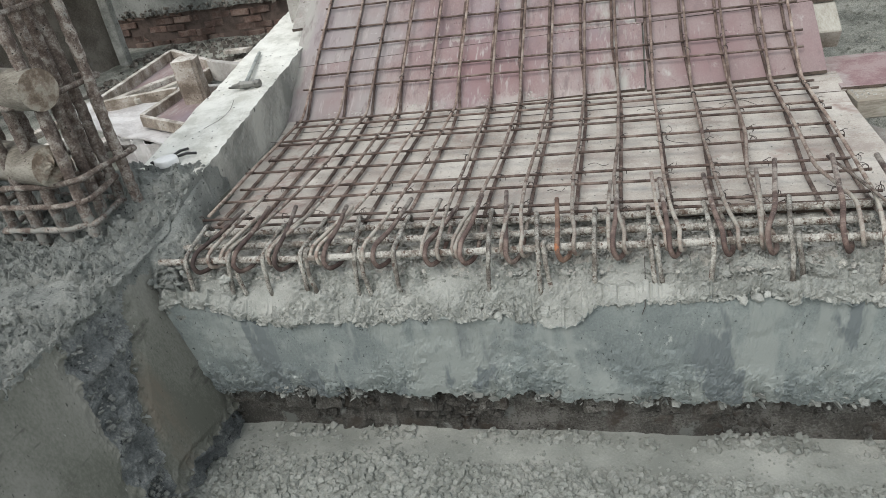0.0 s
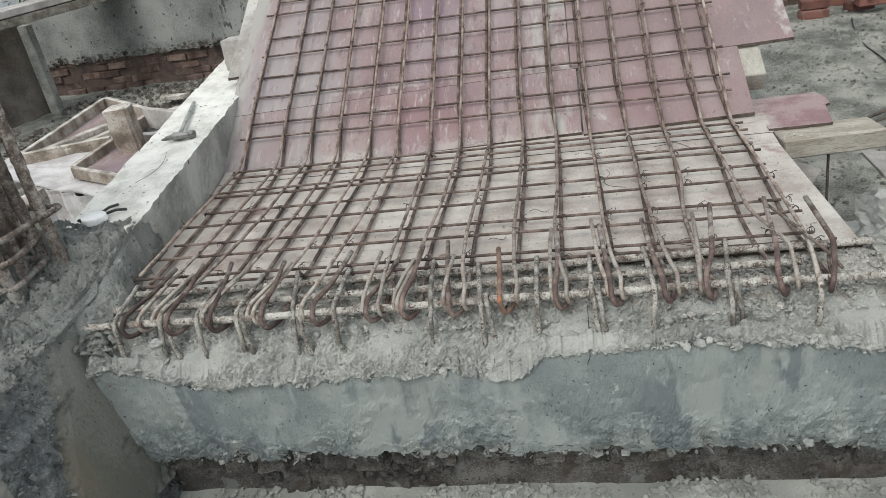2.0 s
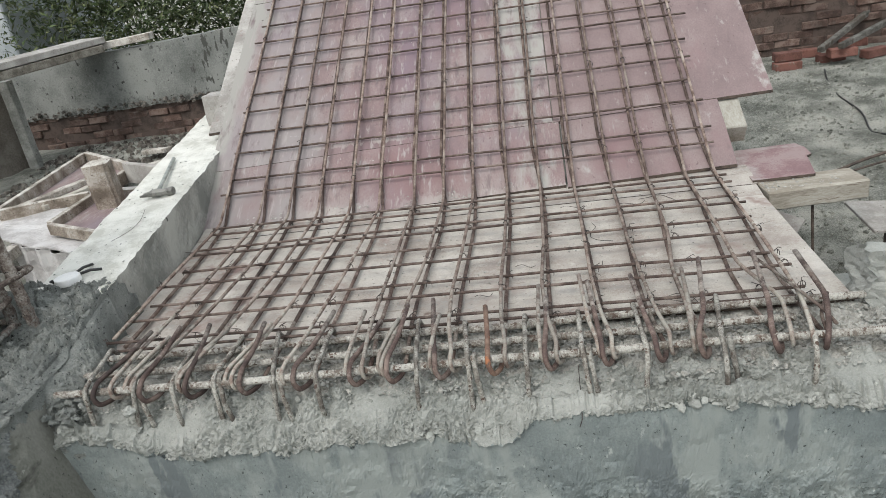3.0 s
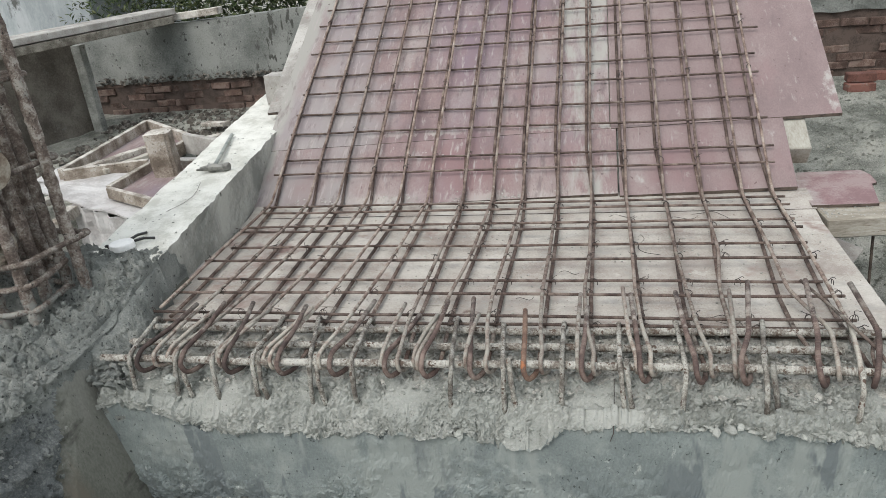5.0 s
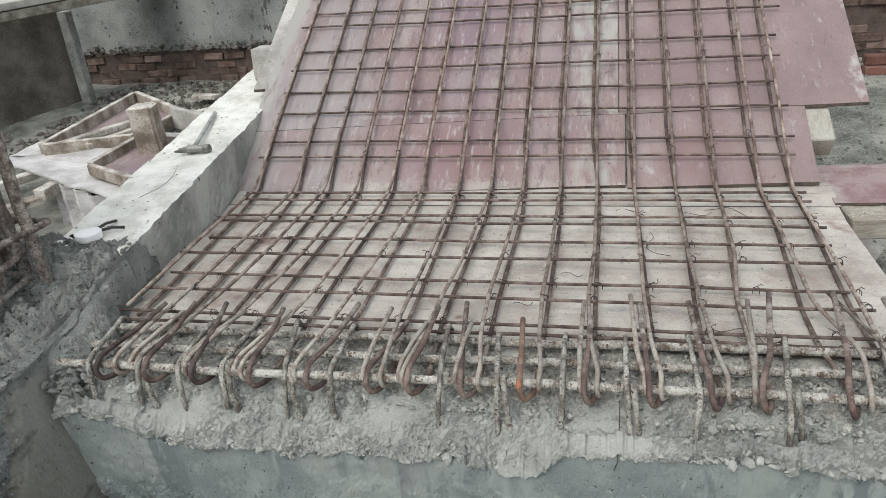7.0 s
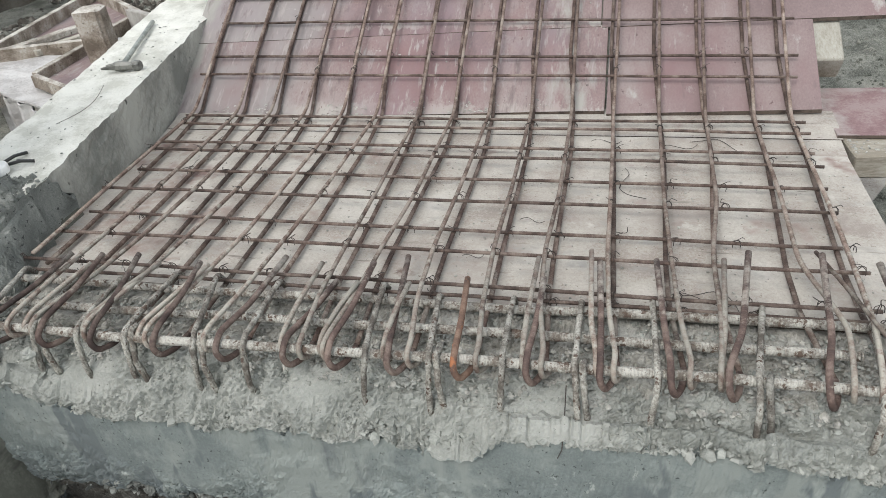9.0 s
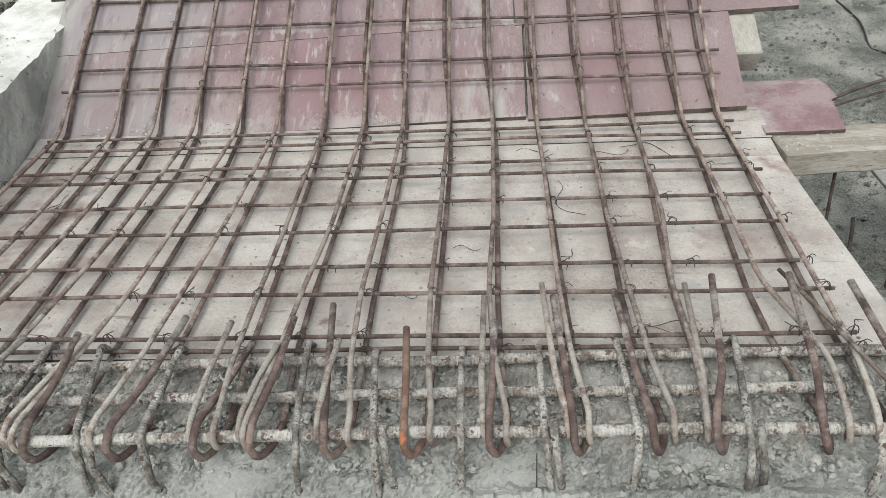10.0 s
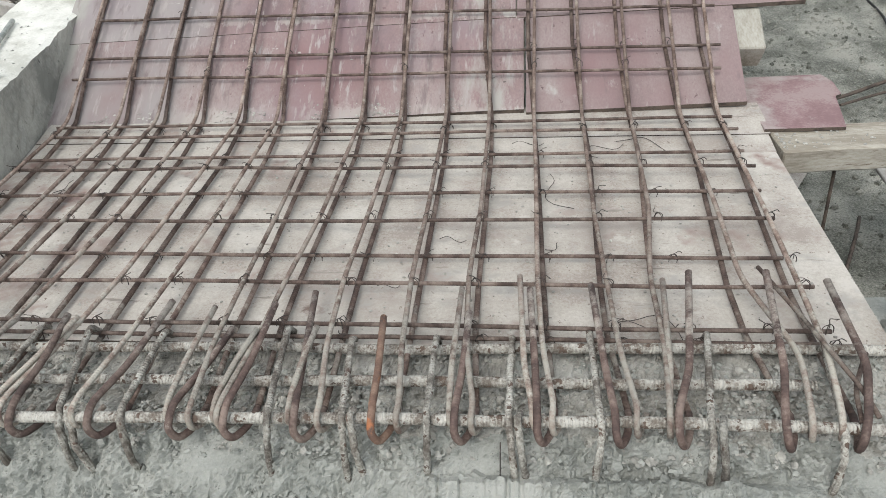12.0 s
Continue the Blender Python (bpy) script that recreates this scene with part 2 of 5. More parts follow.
PLY_MAUVE = surface("dusty_mauve_plywood", [(0.20, (0.190, 0.138, 0.138)), (0.42, (0.232, 0.172, 0.169)), (0.55, (0.258, 0.198, 0.193)), (0.80, (0.302, 0.250, 0.240))], big=2.4, fine=150, rough=0.74, bump=0.3, depth=0.002, fleck=(0.325, 0.290, 0.276), fleck_at=0.64, fleck_scale=9, fleck_soft=0.16, stretch=(1, 0.6, 0.6), grain=0.4, pits=(0.13, 0.09, 0.088), pits_at=0.68, pits_scale=50,
                    layers=(((0.230, 0.146, 0.150), 2.0, 0.60, 0.2, (1, 1, 1), (("Y", 1.52, 0.3, 0.12),)), ((0.37, 0.345, 0.325), 14.0, 0.63, 0.10, (1, 1, 1), (("X", 3.05, 0.09, 0.20),)), ((0.46, 0.44, 0.41), 24.0, 0.735, 0.03, (1, 1, 1), ()), ((0.300, 0.258, 0.248), 34.0, 0.61, 0.10, (1.6, 0.5, 0.5), ()), ((0.180, 0.132, 0.131), 19.0, 0.62, 0.12, (1.3, 0.6, 0.6), ())))
PLY_DUST = surface("dusty_plywood", [(0.22, (0.30, 0.263, 0.232)), (0.42, (0.390, 0.358, 0.320)), (0.58, (0.435, 0.408, 0.366)), (0.78, (0.50, 0.474, 0.432))], big=4.5, fine=160, rough=0.85, bump=0.4, depth=0.002, fleck=(0.29, 0.220, 0.20), fleck_at=0.60, fleck_scale=3.0, fleck_soft=0.25, grain=0.55, pits=(0.20, 0.165, 0.14), pits_at=0.67, pits_scale=60,
                   layers=(((0.15, 0.105, 0.085), 34.0, 1.30, 0.2, (1, 1, 1), (("X", 1.545, 0.06, 0.5), ("Y", 0.385, 0.06, 0.5))), ((0.24, 0.165, 0.145), 5.0, 0.60, 0.14, (1, 1, 1), (("X", 0.6, 0.55, 0.10),)), ((0.30, 0.262, 0.236), 3.4, 0.52, 0.22, (1, 1, 1), ()), ((0.345, 0.330, 0.305), 9.0, 0.55, 0.14, (1, 1.4, 1), ()), ((0.20, 0.170, 0.148), 90.0, 0.68, 0.04, (1, 1, 1), ()), ((0.24, 0.215, 0.19), 16.0, 0.64, 0.05, (0.25, 1.6, 1), ()), ((0.50, 0.48, 0.44), 11.0, 0.63, 0.08, (1, 1, 1), ())))
PLY_PALE = surface("cement_splashed_plywood", [(0.25, (0.25, 0.235, 0.215)), (0.5, (0.36, 0.345, 0.32)), (0.75, (0.47, 0.455, 0.425))], big=5, fine=90, rough=0.88, bump=0.35, depth=0.002, fleck=(0.26, 0.19, 0.175), fleck_at=0.62, fleck_scale=6, fleck_soft=0.12, pits=(0.14, 0.12, 0.10), pits_at=0.66, pits_scale=45)
PLY_EDGE = surface("plywood_edge", [(0.3, (0.045, 0.034, 0.028)), (0.6, (0.10, 0.078, 0.062))], big=20, fine=90, rough=0.9, grain=0.5)
TIMBER = surface("pale_timber", [(0.25, (0.25, 0.222, 0.178)), (0.5, (0.37, 0.345, 0.292)), (0.75, (0.47, 0.447, 0.395))], big=5, fine=90, rough=0.88, bump=0.4, depth=0.002, stretch=(0.35, 1.5, 1.5), grain=0.5, fleck=(0.21, 0.175, 0.135), fleck_at=0.62, fleck_scale=14, layers=(((0.18, 0.145, 0.108), 26.0, 0.63, 0.04, (0.12, 2.0, 2.0), ()),))
TIMBER_TAN = surface("tan_timber", [(0.25, (0.150, 0.122, 0.095)), (0.45, (0.255, 0.218, 0.178)), (0.6, (0.340, 0.302, 0.256)), (0.75, (0.46, 0.43, 0.385))], big=7, fine=100, rough=0.92, bump=0.6, depth=0.004, fleck=(0.45, 0.42, 0.375), fleck_at=0.64, fleck_scale=11, fleck_soft=0.06, grain=0.5, pits=(0.07, 0.055, 0.042), pits_at=0.64, pits_scale=34)
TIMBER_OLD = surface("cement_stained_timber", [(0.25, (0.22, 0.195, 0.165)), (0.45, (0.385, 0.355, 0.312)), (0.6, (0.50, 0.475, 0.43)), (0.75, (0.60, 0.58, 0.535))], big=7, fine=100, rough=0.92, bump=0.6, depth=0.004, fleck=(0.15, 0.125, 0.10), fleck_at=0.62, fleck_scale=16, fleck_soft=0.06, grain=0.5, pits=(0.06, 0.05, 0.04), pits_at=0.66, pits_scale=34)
RUST_X = surface("rusty_bar_cross", [(0.25, (0.056, 0.038, 0.031)), (0.5, (0.118, 0.084, 0.070)), (0.75, (0.215, 0.172, 0.146))], big=18, fine=150, rough=0.85, bump=0.8, depth=0.002, ribs="X", per_piece=0.2)
RUST_Y = surface("rusty_bar_long", [(0.25, (0.098, 0.064, 0.051)), (0.5, (0.208, 0.154, 0.127)), (0.75, (0.330, 0.280, 0.240))], big=14, fine=150, rough=0.85, bump=0.9, depth=0.002, ribs="Y", per_piece=0.22, fleck=(0.36, 0.340, 0.295), fleck_at=0.60, fleck_scale=30, fleck_soft=0.16, bands=(("Y", 0.1, 0.42, 0.14), ("Y", 0.5, 1.1, 0.10)))
RUST_DARK = surface("dark_rusty_bar", [(0.25, (0.050, 0.031, 0.025)), (0.5, (0.108, 0.073, 0.059)), (0.75, (0.205, 0.160, 0.134))], big=16, fine=150, rough=0.8, bump=0.9, depth=0.002, ribs="Y", per_piece=0.3, fleck=(0.35, 0.325, 0.283), fleck_at=0.60, fleck_scale=22, fleck_soft=0.2, bands=(("Y", 0.26, 0.22, 0.17),))
RUST_HOOK = surface("dark_red_hook", [(0.25, (0.046, 0.029, 0.025)), (0.5, (0.088, 0.058, 0.049)), (0.75, (0.170, 0.128, 0.108))], big=16, fine=150, rough=0.78, bump=0.7, depth=0.002, ribs="Y", per_piece=0.35, fleck=(0.33, 0.300, 0.262), fleck_at=0.60, fleck_scale=22, fleck_soft=0.2, bands=(("Y", 0.30, 0.24, 0.17),))
RUST_ORANGE = surface("fresh_orange_rust", [(0.25, (0.09, 0.055, 0.043)), (0.5, (0.16, 0.095, 0.068)), (0.75, (0.25, 0.17, 0.125))], big=14, fine=120, rough=0.85, bump=0.7, depth=0.002, ribs="Y", layers=(((0.34, 0.135, 0.06), 30.0, 0.60, 0.12, (1, 1, 1), (("Z", 0.700, 0.020, 0.16),)),))
CRUST_X = surface("mortar_crusted_bar_cross", [(0.25, (0.18, 0.155, 0.13)), (0.45, (0.33, 0.31, 0.275)), (0.6, (0.43, 0.415, 0.375)), (0.75, (0.52, 0.505, 0.46))], big=24, fine=150, rough=0.95, bump=1.0, depth=0.004, ribs="X", grain=0.8, pits=(0.13, 0.095, 0.075), pits_at=0.58, pits_scale=60)
CRUST_Y = surface("mortar_crusted_bar_long", [(0.25, (0.11, 0.095, 0.08)), (0.45, (0.22, 0.205, 0.18)), (0.6, (0.32, 0.31, 0.275)), (0.75, (0.43, 0.42, 0.38))], big=24, fine=150, rough=0.95, bump=1.0, depth=0.004, ribs="Y", grain=0.6, pits=(0.10, 0.07, 0.055), pits_at=0.60, pits_scale=48, per_piece=0.25)
CRUST_Z = surface("mortar_crusted_column_bar", [(0.25, (0.080, 0.060, 0.050)), (0.45, (0.142, 0.112, 0.094)), (0.62, (0.220, 0.190, 0.165)), (0.75, (0.33, 0.305, 0.272))], big=26, fine=150, rough=0.95, bump=1.0, depth=0.005, per_piece=0.2, grain=0.6, fleck=(0.235, 0.238, 0.218), fleck_at=0.60, fleck_scale=24, fleck_soft=0.12, bands=(("Z", 0.74, 0.22, 0.18),), pits=(0.04, 0.034, 0.029), pits_at=0.64, pits_scale=70)
LOG = surface("round_log", [(0.25, (0.11, 0.098, 0.078)), (0.5, (0.19, 0.175, 0.145)), (0.75, (0.29, 0.275, 0.235))], big=8, fine=110, rough=0.9, bump=0.6, depth=0.004, stretch=(0.35, 1.5, 1.5), grain=0.5, pits=(0.06, 0.05, 0.04), pits_at=0.65, pits_scale=30)
LOG_END = surface("log_end", [(0.3, (0.15, 0.115, 0.085)), (0.5, (0.25, 0.205, 0.16)), (0.72, (0.37, 0.34, 0.28))], big=24, fine=120, rough=0.95, bump=0.9, depth=0.006)
STEEL = surface("worn_steel", [(0.3, (0.12, 0.12, 0.11)), (0.6, (0.26, 0.26, 0.24))], big=20, fine=90, rough=0.55, metal=0.5, bump=0.2, depth=0.001)
PIPE = surface("painted_pipe", [(0.3, (0.17, 0.185, 0.17)), (0.6, (0.33, 0.35, 0.32))], big=20, fine=90, rough=0.45, bump=0.15, depth=0.001)
WHITE = surface("white_plastic", [(0.3, (0.72, 0.73, 0.72)), (0.6, (0.82, 0.82, 0.80))], big=10, fine=90, rough=0.4, bump=0.05, depth=0.001)
BLACK = surface("black_plastic", [(0.3, (0.012, 0.012, 0.012)), (0.6, (0.03, 0.03, 0.03))], big=10, fine=90, rough=0.5, bump=0.05, depth=0.001)
SHEET = surface("white_sheeting", [(0.3, (0.38, 0.365, 0.355)), (0.5, (0.50, 0.485, 0.475)), (0.7, (0.58, 0.57, 0.56))], big=5, fine=60, rough=0.6, bump=0.8, depth=0.010, fleck=(0.20, 0.18, 0.17), fleck_at=0.66, fleck_scale=14, fleck_soft=0.05, grain=0.5)
SHED = surface("pale_painted_sheet", [(0.3, (0.29, 0.32, 0.33)), (0.55, (0.38, 0.41, 0.42)), (0.7, (0.44, 0.465, 0.475))], big=2, fine=30, rough=0.7, bump=0.1, depth=0.003, fleck=(0.10, 0.105, 0.10), fleck_at=0.60, fleck_scale=3, fleck_soft=0.08, stretch=(1, 1, 0.4))
LEAF = surface("green_leaves", [(0.3, (0.025, 0.042, 0.014)), (0.5, (0.055, 0.085, 0.027)), (0.7, (0.12, 0.135, 0.06))], big=5, fine=30, rough=0.6, bump=0.1, depth=0.002, island=0.5)
WIRE = surface("binding_wire", [(0.3, (0.03, 0.026, 0.024)), (0.6, (0.07, 0.055, 0.048))], big=20, fine=90, rough=0.8, bump=0.1, depth=0.0005)

CRUMB = surface("pale_crumbs", [(0.3, (0.27, 0.266, 0.241)), (0.6, (0.40, 0.393, 0.360))], big=30, fine=150, rough=0.95, island=0.25)
PLY_RED = surface("faded_red_plywood", [(0.3, (0.200, 0.118, 0.122)), (0.5, (0.248, 0.160, 0.162)), (0.7, (0.300, 0.225, 0.218))], big=6, fine=120, rough=0.75, bump=0.25, depth=0.002, fleck=(0.345, 0.305, 0.288), fleck_at=0.57, fleck_scale=8, fleck_soft=0.2, grain=0.5, bands=(("X", 2.80, 0.12, 0.22), ("Y", 1.64, 0.05, 0.14)))
# Low brown tones: the left wall's shade is put into its colour.
SHADED_WALL = surface("shaded_wall_concrete", [(0.25, (0.070, 0.061, 0.050)), (0.5, (0.115, 0.102, 0.084)), (0.75, (0.175, 0.160, 0.138))], big=3, fine=60, rough=0.9, bump=0.6, depth=0.01, grain=0.45, fleck=(0.17, 0.165, 0.15), fleck_at=0.62, fleck_scale=5)
POST = surface("pale_cement_post", [(0.25, (0.17, 0.175, 0.16)), (0.5, (0.26, 0.265, 0.245)), (0.75, (0.36, 0.36, 0.335))], big=5, fine=60, rough=0.93, bump=0.5, depth=0.006, grain=0.5, pits=(0.08, 0.08, 0.07), pits_at=0.66, pits_scale=22)
DUST = surface("pale_site_dust", [(0.22, (0.200, 0.211, 0.191)), (0.45, (0.252, 0.264, 0.240)), (0.58, (0.282, 0.293, 0.267)), (0.78, (0.345, 0.352, 0.323))], big=4, fine=130, rough=0.97, bump=0.35, depth=0.005, grain=0.4, pits=(0.135, 0.142, 0.127), pits_at=0.68, pits_scale=42)

FRINGE = surface("leaked_mortar", [(0.25, (0.120, 0.128, 0.118)), (0.5, (0.190, 0.199, 0.184)), (0.75, (0.260, 0.268, 0.248))], big=20, fine=150, rough=0.95, bump=0.7, depth=0.004, grain=0.6, island=0.3)
BEARER = surface("sawn_bearer", [(0.25, (0.213, 0.193, 0.152)), (0.5, (0.328, 0.312, 0.267)), (0.75, (0.410, 0.398, 0.353))], big=5, fine=90, rough=0.9, bump=0.4, depth=0.002, stretch=(1.5, 0.35, 1.0), grain=0.5, fleck=(0.164, 0.123, 0.082), fleck_at=0.60, fleck_scale=12)
FLAKE = surface("mortar_flakes", [(0.25, (0.235, 0.246, 0.224)), (0.5, (0.305, 0.316, 0.291)), (0.75, (0.375, 0.383, 0.354))], big=20, fine=150, rough=0.95, bump=0.6, depth=0.004, grain=0.5, island=0.16)
TROUGH = surface("dust_between_bars", [(0.25, (0.285, 0.280, 0.253)), (0.5, (0.375, 0.369, 0.336)), (0.75, (0.455, 0.447, 0.410))], big=9, fine=150, rough=0.96, bump=0.9, depth=0.006, grain=0.6, pits=(0.150, 0.143, 0.125), pits_at=0.66, pits_scale=70)
RUBBLE = surface("dark_rubble", [(0.25, (0.052, 0.045, 0.037)), (0.5, (0.100, 0.090, 0.076)), (0.75, (0.19, 0.178, 0.158))], big=12, fine=120, rough=0.95, bump=0.7, depth=0.006, grain=0.5, island=0.5)
SEAM = surface("lumpy_slate_concrete", [(0.22, (0.085, 0.094, 0.095)), (0.45, (0.130, 0.141, 0.140)), (0.6, (0.168, 0.179, 0.175)), (0.78, (0.25, 0.262, 0.252))], big=7, fine=160, rough=0.9, bump=1.0, depth=0.008, grain=0.7, pits=(0.045, 0.049, 0.050), pits_at=0.64, pits_scale=45, layers=(((0.29, 0.300, 0.282), 9.0, 0.62, 0.06, (1, 1, 1), ()),))
# ---- building helpers ----
rng = random.Random(7)
SLOPE = radians(30)
TAN = math.tan(SLOPE)
PLY_Z = 0.650                                   # top of the landing shuttering
RAMP_Y, RAMP_Z = 1.390, 0.700                   # lower edge of the sloping shuttering


def ramp_z(y):
    return RAMP_Z + TAN * (y - RAMP_Y)


def fuzz(x, y, z, scale, seed=0.0):
    return noise.noise((x * scale + seed, y * scale + 2.7 * seed, z * scale - seed))


def rugged(x, y, z, scale, seed=0.0):
    """Broken concrete: angular plates over a fractal roughness."""
    q = Vector((x * scale + seed, y * scale - seed, z * scale + 2 * seed))
    q += 0.35 * Vector((noise.noise(q * 2.1), noise.noise(q * 2.3 + Vector((9, 0, 0))), noise.noise(q * 1.9 + Vector((0, 5, 0)))))
    return 0.75 * (noise.cell(q) - 0.5) + 0.5 * noise.fractal(q * 0.8, 0.8, 2.1, 4)


def terrace(v, step, edge):
    """Broken plates: the value in steps with steep edges."""
    k = math.floor(v / step)
    f = v / step - k
    f = min(1, max(0, (f - 0.5 + edge) / (2 * edge)))
    return (k + f * f * (3 - 2 * f)) * step


def mesh_object(name, bm, material, smooth=False):
    me = bpy.data.meshes.new(name)
    bm.normal_update()
    bm.to_mesh(me)
    bm.free()
    for m in (material if isinstance(material, (list, tuple)) else [material]):
        me.materials.append(m)
    if smooth:
        me.polygons.foreach_set("use_smooth", [True] * len(me.polygons))
    return new(name, me)


def part(name, bm, material, parent, label="", smooth=False):
    ob = mesh_object(name, bm, material, smooth)
    ob.parent = parent
    ob.matrix_parent_inverse = parent.matrix_basis.inverted()
    return tagged(ob, label)


def share(name, me, parent, m, label=""):
    """One more piece on a mesh that is already there."""
    ob = new(name, me)
    ob.matrix_basis = m
    ob.parent = parent
    ob.matrix_parent_inverse = parent.matrix_basis.inverted()
    return tagged(ob, label)


def thing(name, at, label, category, group="", kind=""):
    ob = new(name)
    ob.empty_display_size = 0.05
    ob.matrix_basis = pose(*at)
    return tagged(ob, label, category, group, kind)


def stuff_mesh(name, verts, faces, material):
    me = bpy.data.meshes.new(name)
    me.from_pydata(verts, [], faces)
    me.materials.append(material)
    me.update()
    return new(name, me)


def fillet(points, radius, steps=4):
    """The polyline with its corners rounded."""
    pts = [Vector(p) for p in points]
    out = [pts[0]]
    for a, b, c in zip(pts, pts[1:], pts[2:]):
        r = min(radius, (a - b).length * 0.45, (c - b).length * 0.45)
        p, q = b + (a - b).normalized() * r, b + (c - b).normalized() * r
        for i in range(steps + 1):
            s = i / steps
            out.append((1 - s) ** 2 * p + 2 * s * (1 - s) * b + s * s * q)
    out.append(pts[-1])
    return out


def tube(bm, points, radius, sides=7, rough=0.0, seed=0.0):
    """A rod along the points, its ends closed."""
    pts = [Vector(p) for p in points]
    rings = []
    up = Vector((0.13, 0.31, 0.94)).normalized()
    for i, p in enumerate(pts):
        d = (pts[min(i + 1, len(pts) - 1)] - pts[max(i - 1, 0)]).normalized()
        side = d.cross(up)
        if side.length < 0.05:
            side = d.cross(Vector((1, 0.2, 0)))
        side.normalize()
        top = side.cross(d).normalized()
        up = top
        ring = []
        for k in range(sides):
            a = 2 * math.pi * k / sides
            r = radius
            if rough:
                q = p + radius * (math.cos(a) * side + math.sin(a) * top)
                r += rough * (0.6 + noise.noise((q.x * 55 + seed, q.y * 55, q.z * 55)))
            ring.append(bm.verts.new(p + r * (math.cos(a) * side + math.sin(a) * top)))
        rings.append(ring)
    for a, b in zip(rings, rings[1:]):
        for k in range(sides):
            bm.faces.new((a[k], a[(k + 1) % sides], b[(k + 1) % sides], b[k]))
    bm.faces.new(rings[0][::-1])
    bm.faces.new(rings[-1])


def dense(points, step):
    """The polyline with extra points, so that it can be bent a little."""
    out = []
    for a, b in zip(points, points[1:]):
        a, b = Vector(a), Vector(b)
        k = max(1, round((b - a).length / step))
        out += [a.lerp(b, i / k) for i in range(k)]
    return out + [Vector(points[-1])]


def bent(points, amount, seed):
    """The points, shaken gently, as hand-bent steel is."""
    return [p + amount * Vector((noise.noise((p.x * 2 + seed, p.y * 2, p.z * 2)), noise.noise((p.x * 2, p.y * 2 + seed, p.z * 2)), 0.5 * noise.noise((p.x * 3, p.y * 3, p.z * 3 + seed)))) for p in points]


def box(bm, lo, hi, bevel=0.0, m=None):
    """A box between two corners, its edges broken a little."""
    made = bmesh.ops.create_cube(bm, size=1)["verts"]
    for v in made:
        v.co = Vector([lo[k] if v.co[k] < 0 else hi[k] for k in range(3)])
    if bevel:
        edges = list({e for v in made for e in v.link_edges})
        made = bmesh.ops.bevel(bm, geom=edges, offset=bevel, segments=1, affect="EDGES", profile=0.5)["verts"]
    if m is not None:
        for v in made:
            v.co = m @ v.co
    return bm


def wobble(bm, amount, scale, seed=0.0):
    for v in bm.verts:
        c = v.co.copy()
        v.co += amount * Vector((fuzz(*c, scale, seed), fuzz(*c, scale, seed + 9), fuzz(*c, scale, seed + 21)))
    return bm


def shell(lo, hi, step):
    """A box as a net of small faces, to be worn and dented."""
    bm = bmesh.new()
    cells = [max(1, round((hi[k] - lo[k]) / step)) for k in range(3)]
    seen = {}

    def vert(i, j, k):
        if (i, j, k) not in seen:
            seen[i, j, k] = bm.verts.new([lo[q] + (hi[q] - lo[q]) * (i, j, k)[q] / cells[q] for q in range(3)])
        return seen[i, j, k]

    for axis in range(3):
        u, w = (axis + 1) % 3, (axis + 2) % 3
        for end in (0, cells[axis]):
            for a in range(cells[u]):
                for b in range(cells[w]):
                    quad = []
                    for da, db in ((0, 0), (1, 0), (1, 1), (0, 1)):
                        idx = [0, 0, 0]
                        idx[axis], idx[u], idx[w] = end, a + da, b + db
                        quad.append(vert(*idx))
                    bm.faces.new(quad if end else quad[::-1])
    return bm


def chips(name, spots, material, parent=None, flat=0.5, label="", category="", top_kind="stuff", tilt=0.5):
    """Many small angular bits at (x, y, z, size), one object."""
    verts, faces = [], []
    r = random.Random(name)
    for x, y, z, s in spots:
        base = len(verts)
        turn = Euler((r.uniform(-tilt, tilt), r.uniform(-tilt, tilt), r.uniform(0, 6.3))).to_matrix()
        n = 5
        low = [Vector((math.cos(a) * s * r.uniform(0.7, 1.1), math.sin(a) * s * r.uniform(0.6, 1.0), -0.25 * s * flat)) for a in (2 * math.pi * k / n for k in range(n))]
        high = [Vector((p.x * r.uniform(0.5, 0.85), p.y * r.uniform(0.5, 0.85), s * flat * r.uniform(0.5, 1.0))) for p in low]
        for p in low + high:
            verts.append(tuple(turn @ p + Vector((x, y, z))))
        faces += [tuple(base + n + k for k in range(n)), tuple(base + k for k in range(n))[::-1]]
        faces += [(base + k, base + (k + 1) % n, base + n + (k + 1) % n, base + n + k) for k in range(n)]
    ob = stuff_mesh(name, verts, faces, material)
    if parent:
        ob.parent = parent
        ob.matrix_parent_inverse = parent.matrix_basis.inverted()
        return tagged(ob, label, kind="stuff")
    return tagged(ob, label, category, kind=top_kind)


# ---- ground ----
def smooth(a, b, x):
    s = min(1, max(0, (x - a) / (b - a)))
    return s * s * (3 - 2 * s)


def ground_z(x, y):
    """The pit in front of the beam lies lower than the filled ground behind it."""
    fill = 0.07 + 0.15 * smooth(2.5, 5.6, y)
    z = fill * smooth(0.02, 0.22, y)
    rough = 0.018 * fuzz(x, y, 0, 3.1) + 0.008 * fuzz(x, y, 0, 11) + 0.004 * fuzz(x, y, 0, 31)
    if y < 0:
        rough += 0.02 * smooth(-0.1, -0.5, y) + 0.020 * smooth(-0.16, -0.02, y) * (fuzz(x, 0, 0, 5, 8) - 0.25) + 0.006 * fuzz(x, y, 0, 22, 4)
    return z + rough * (1 if y < 30 else 0)


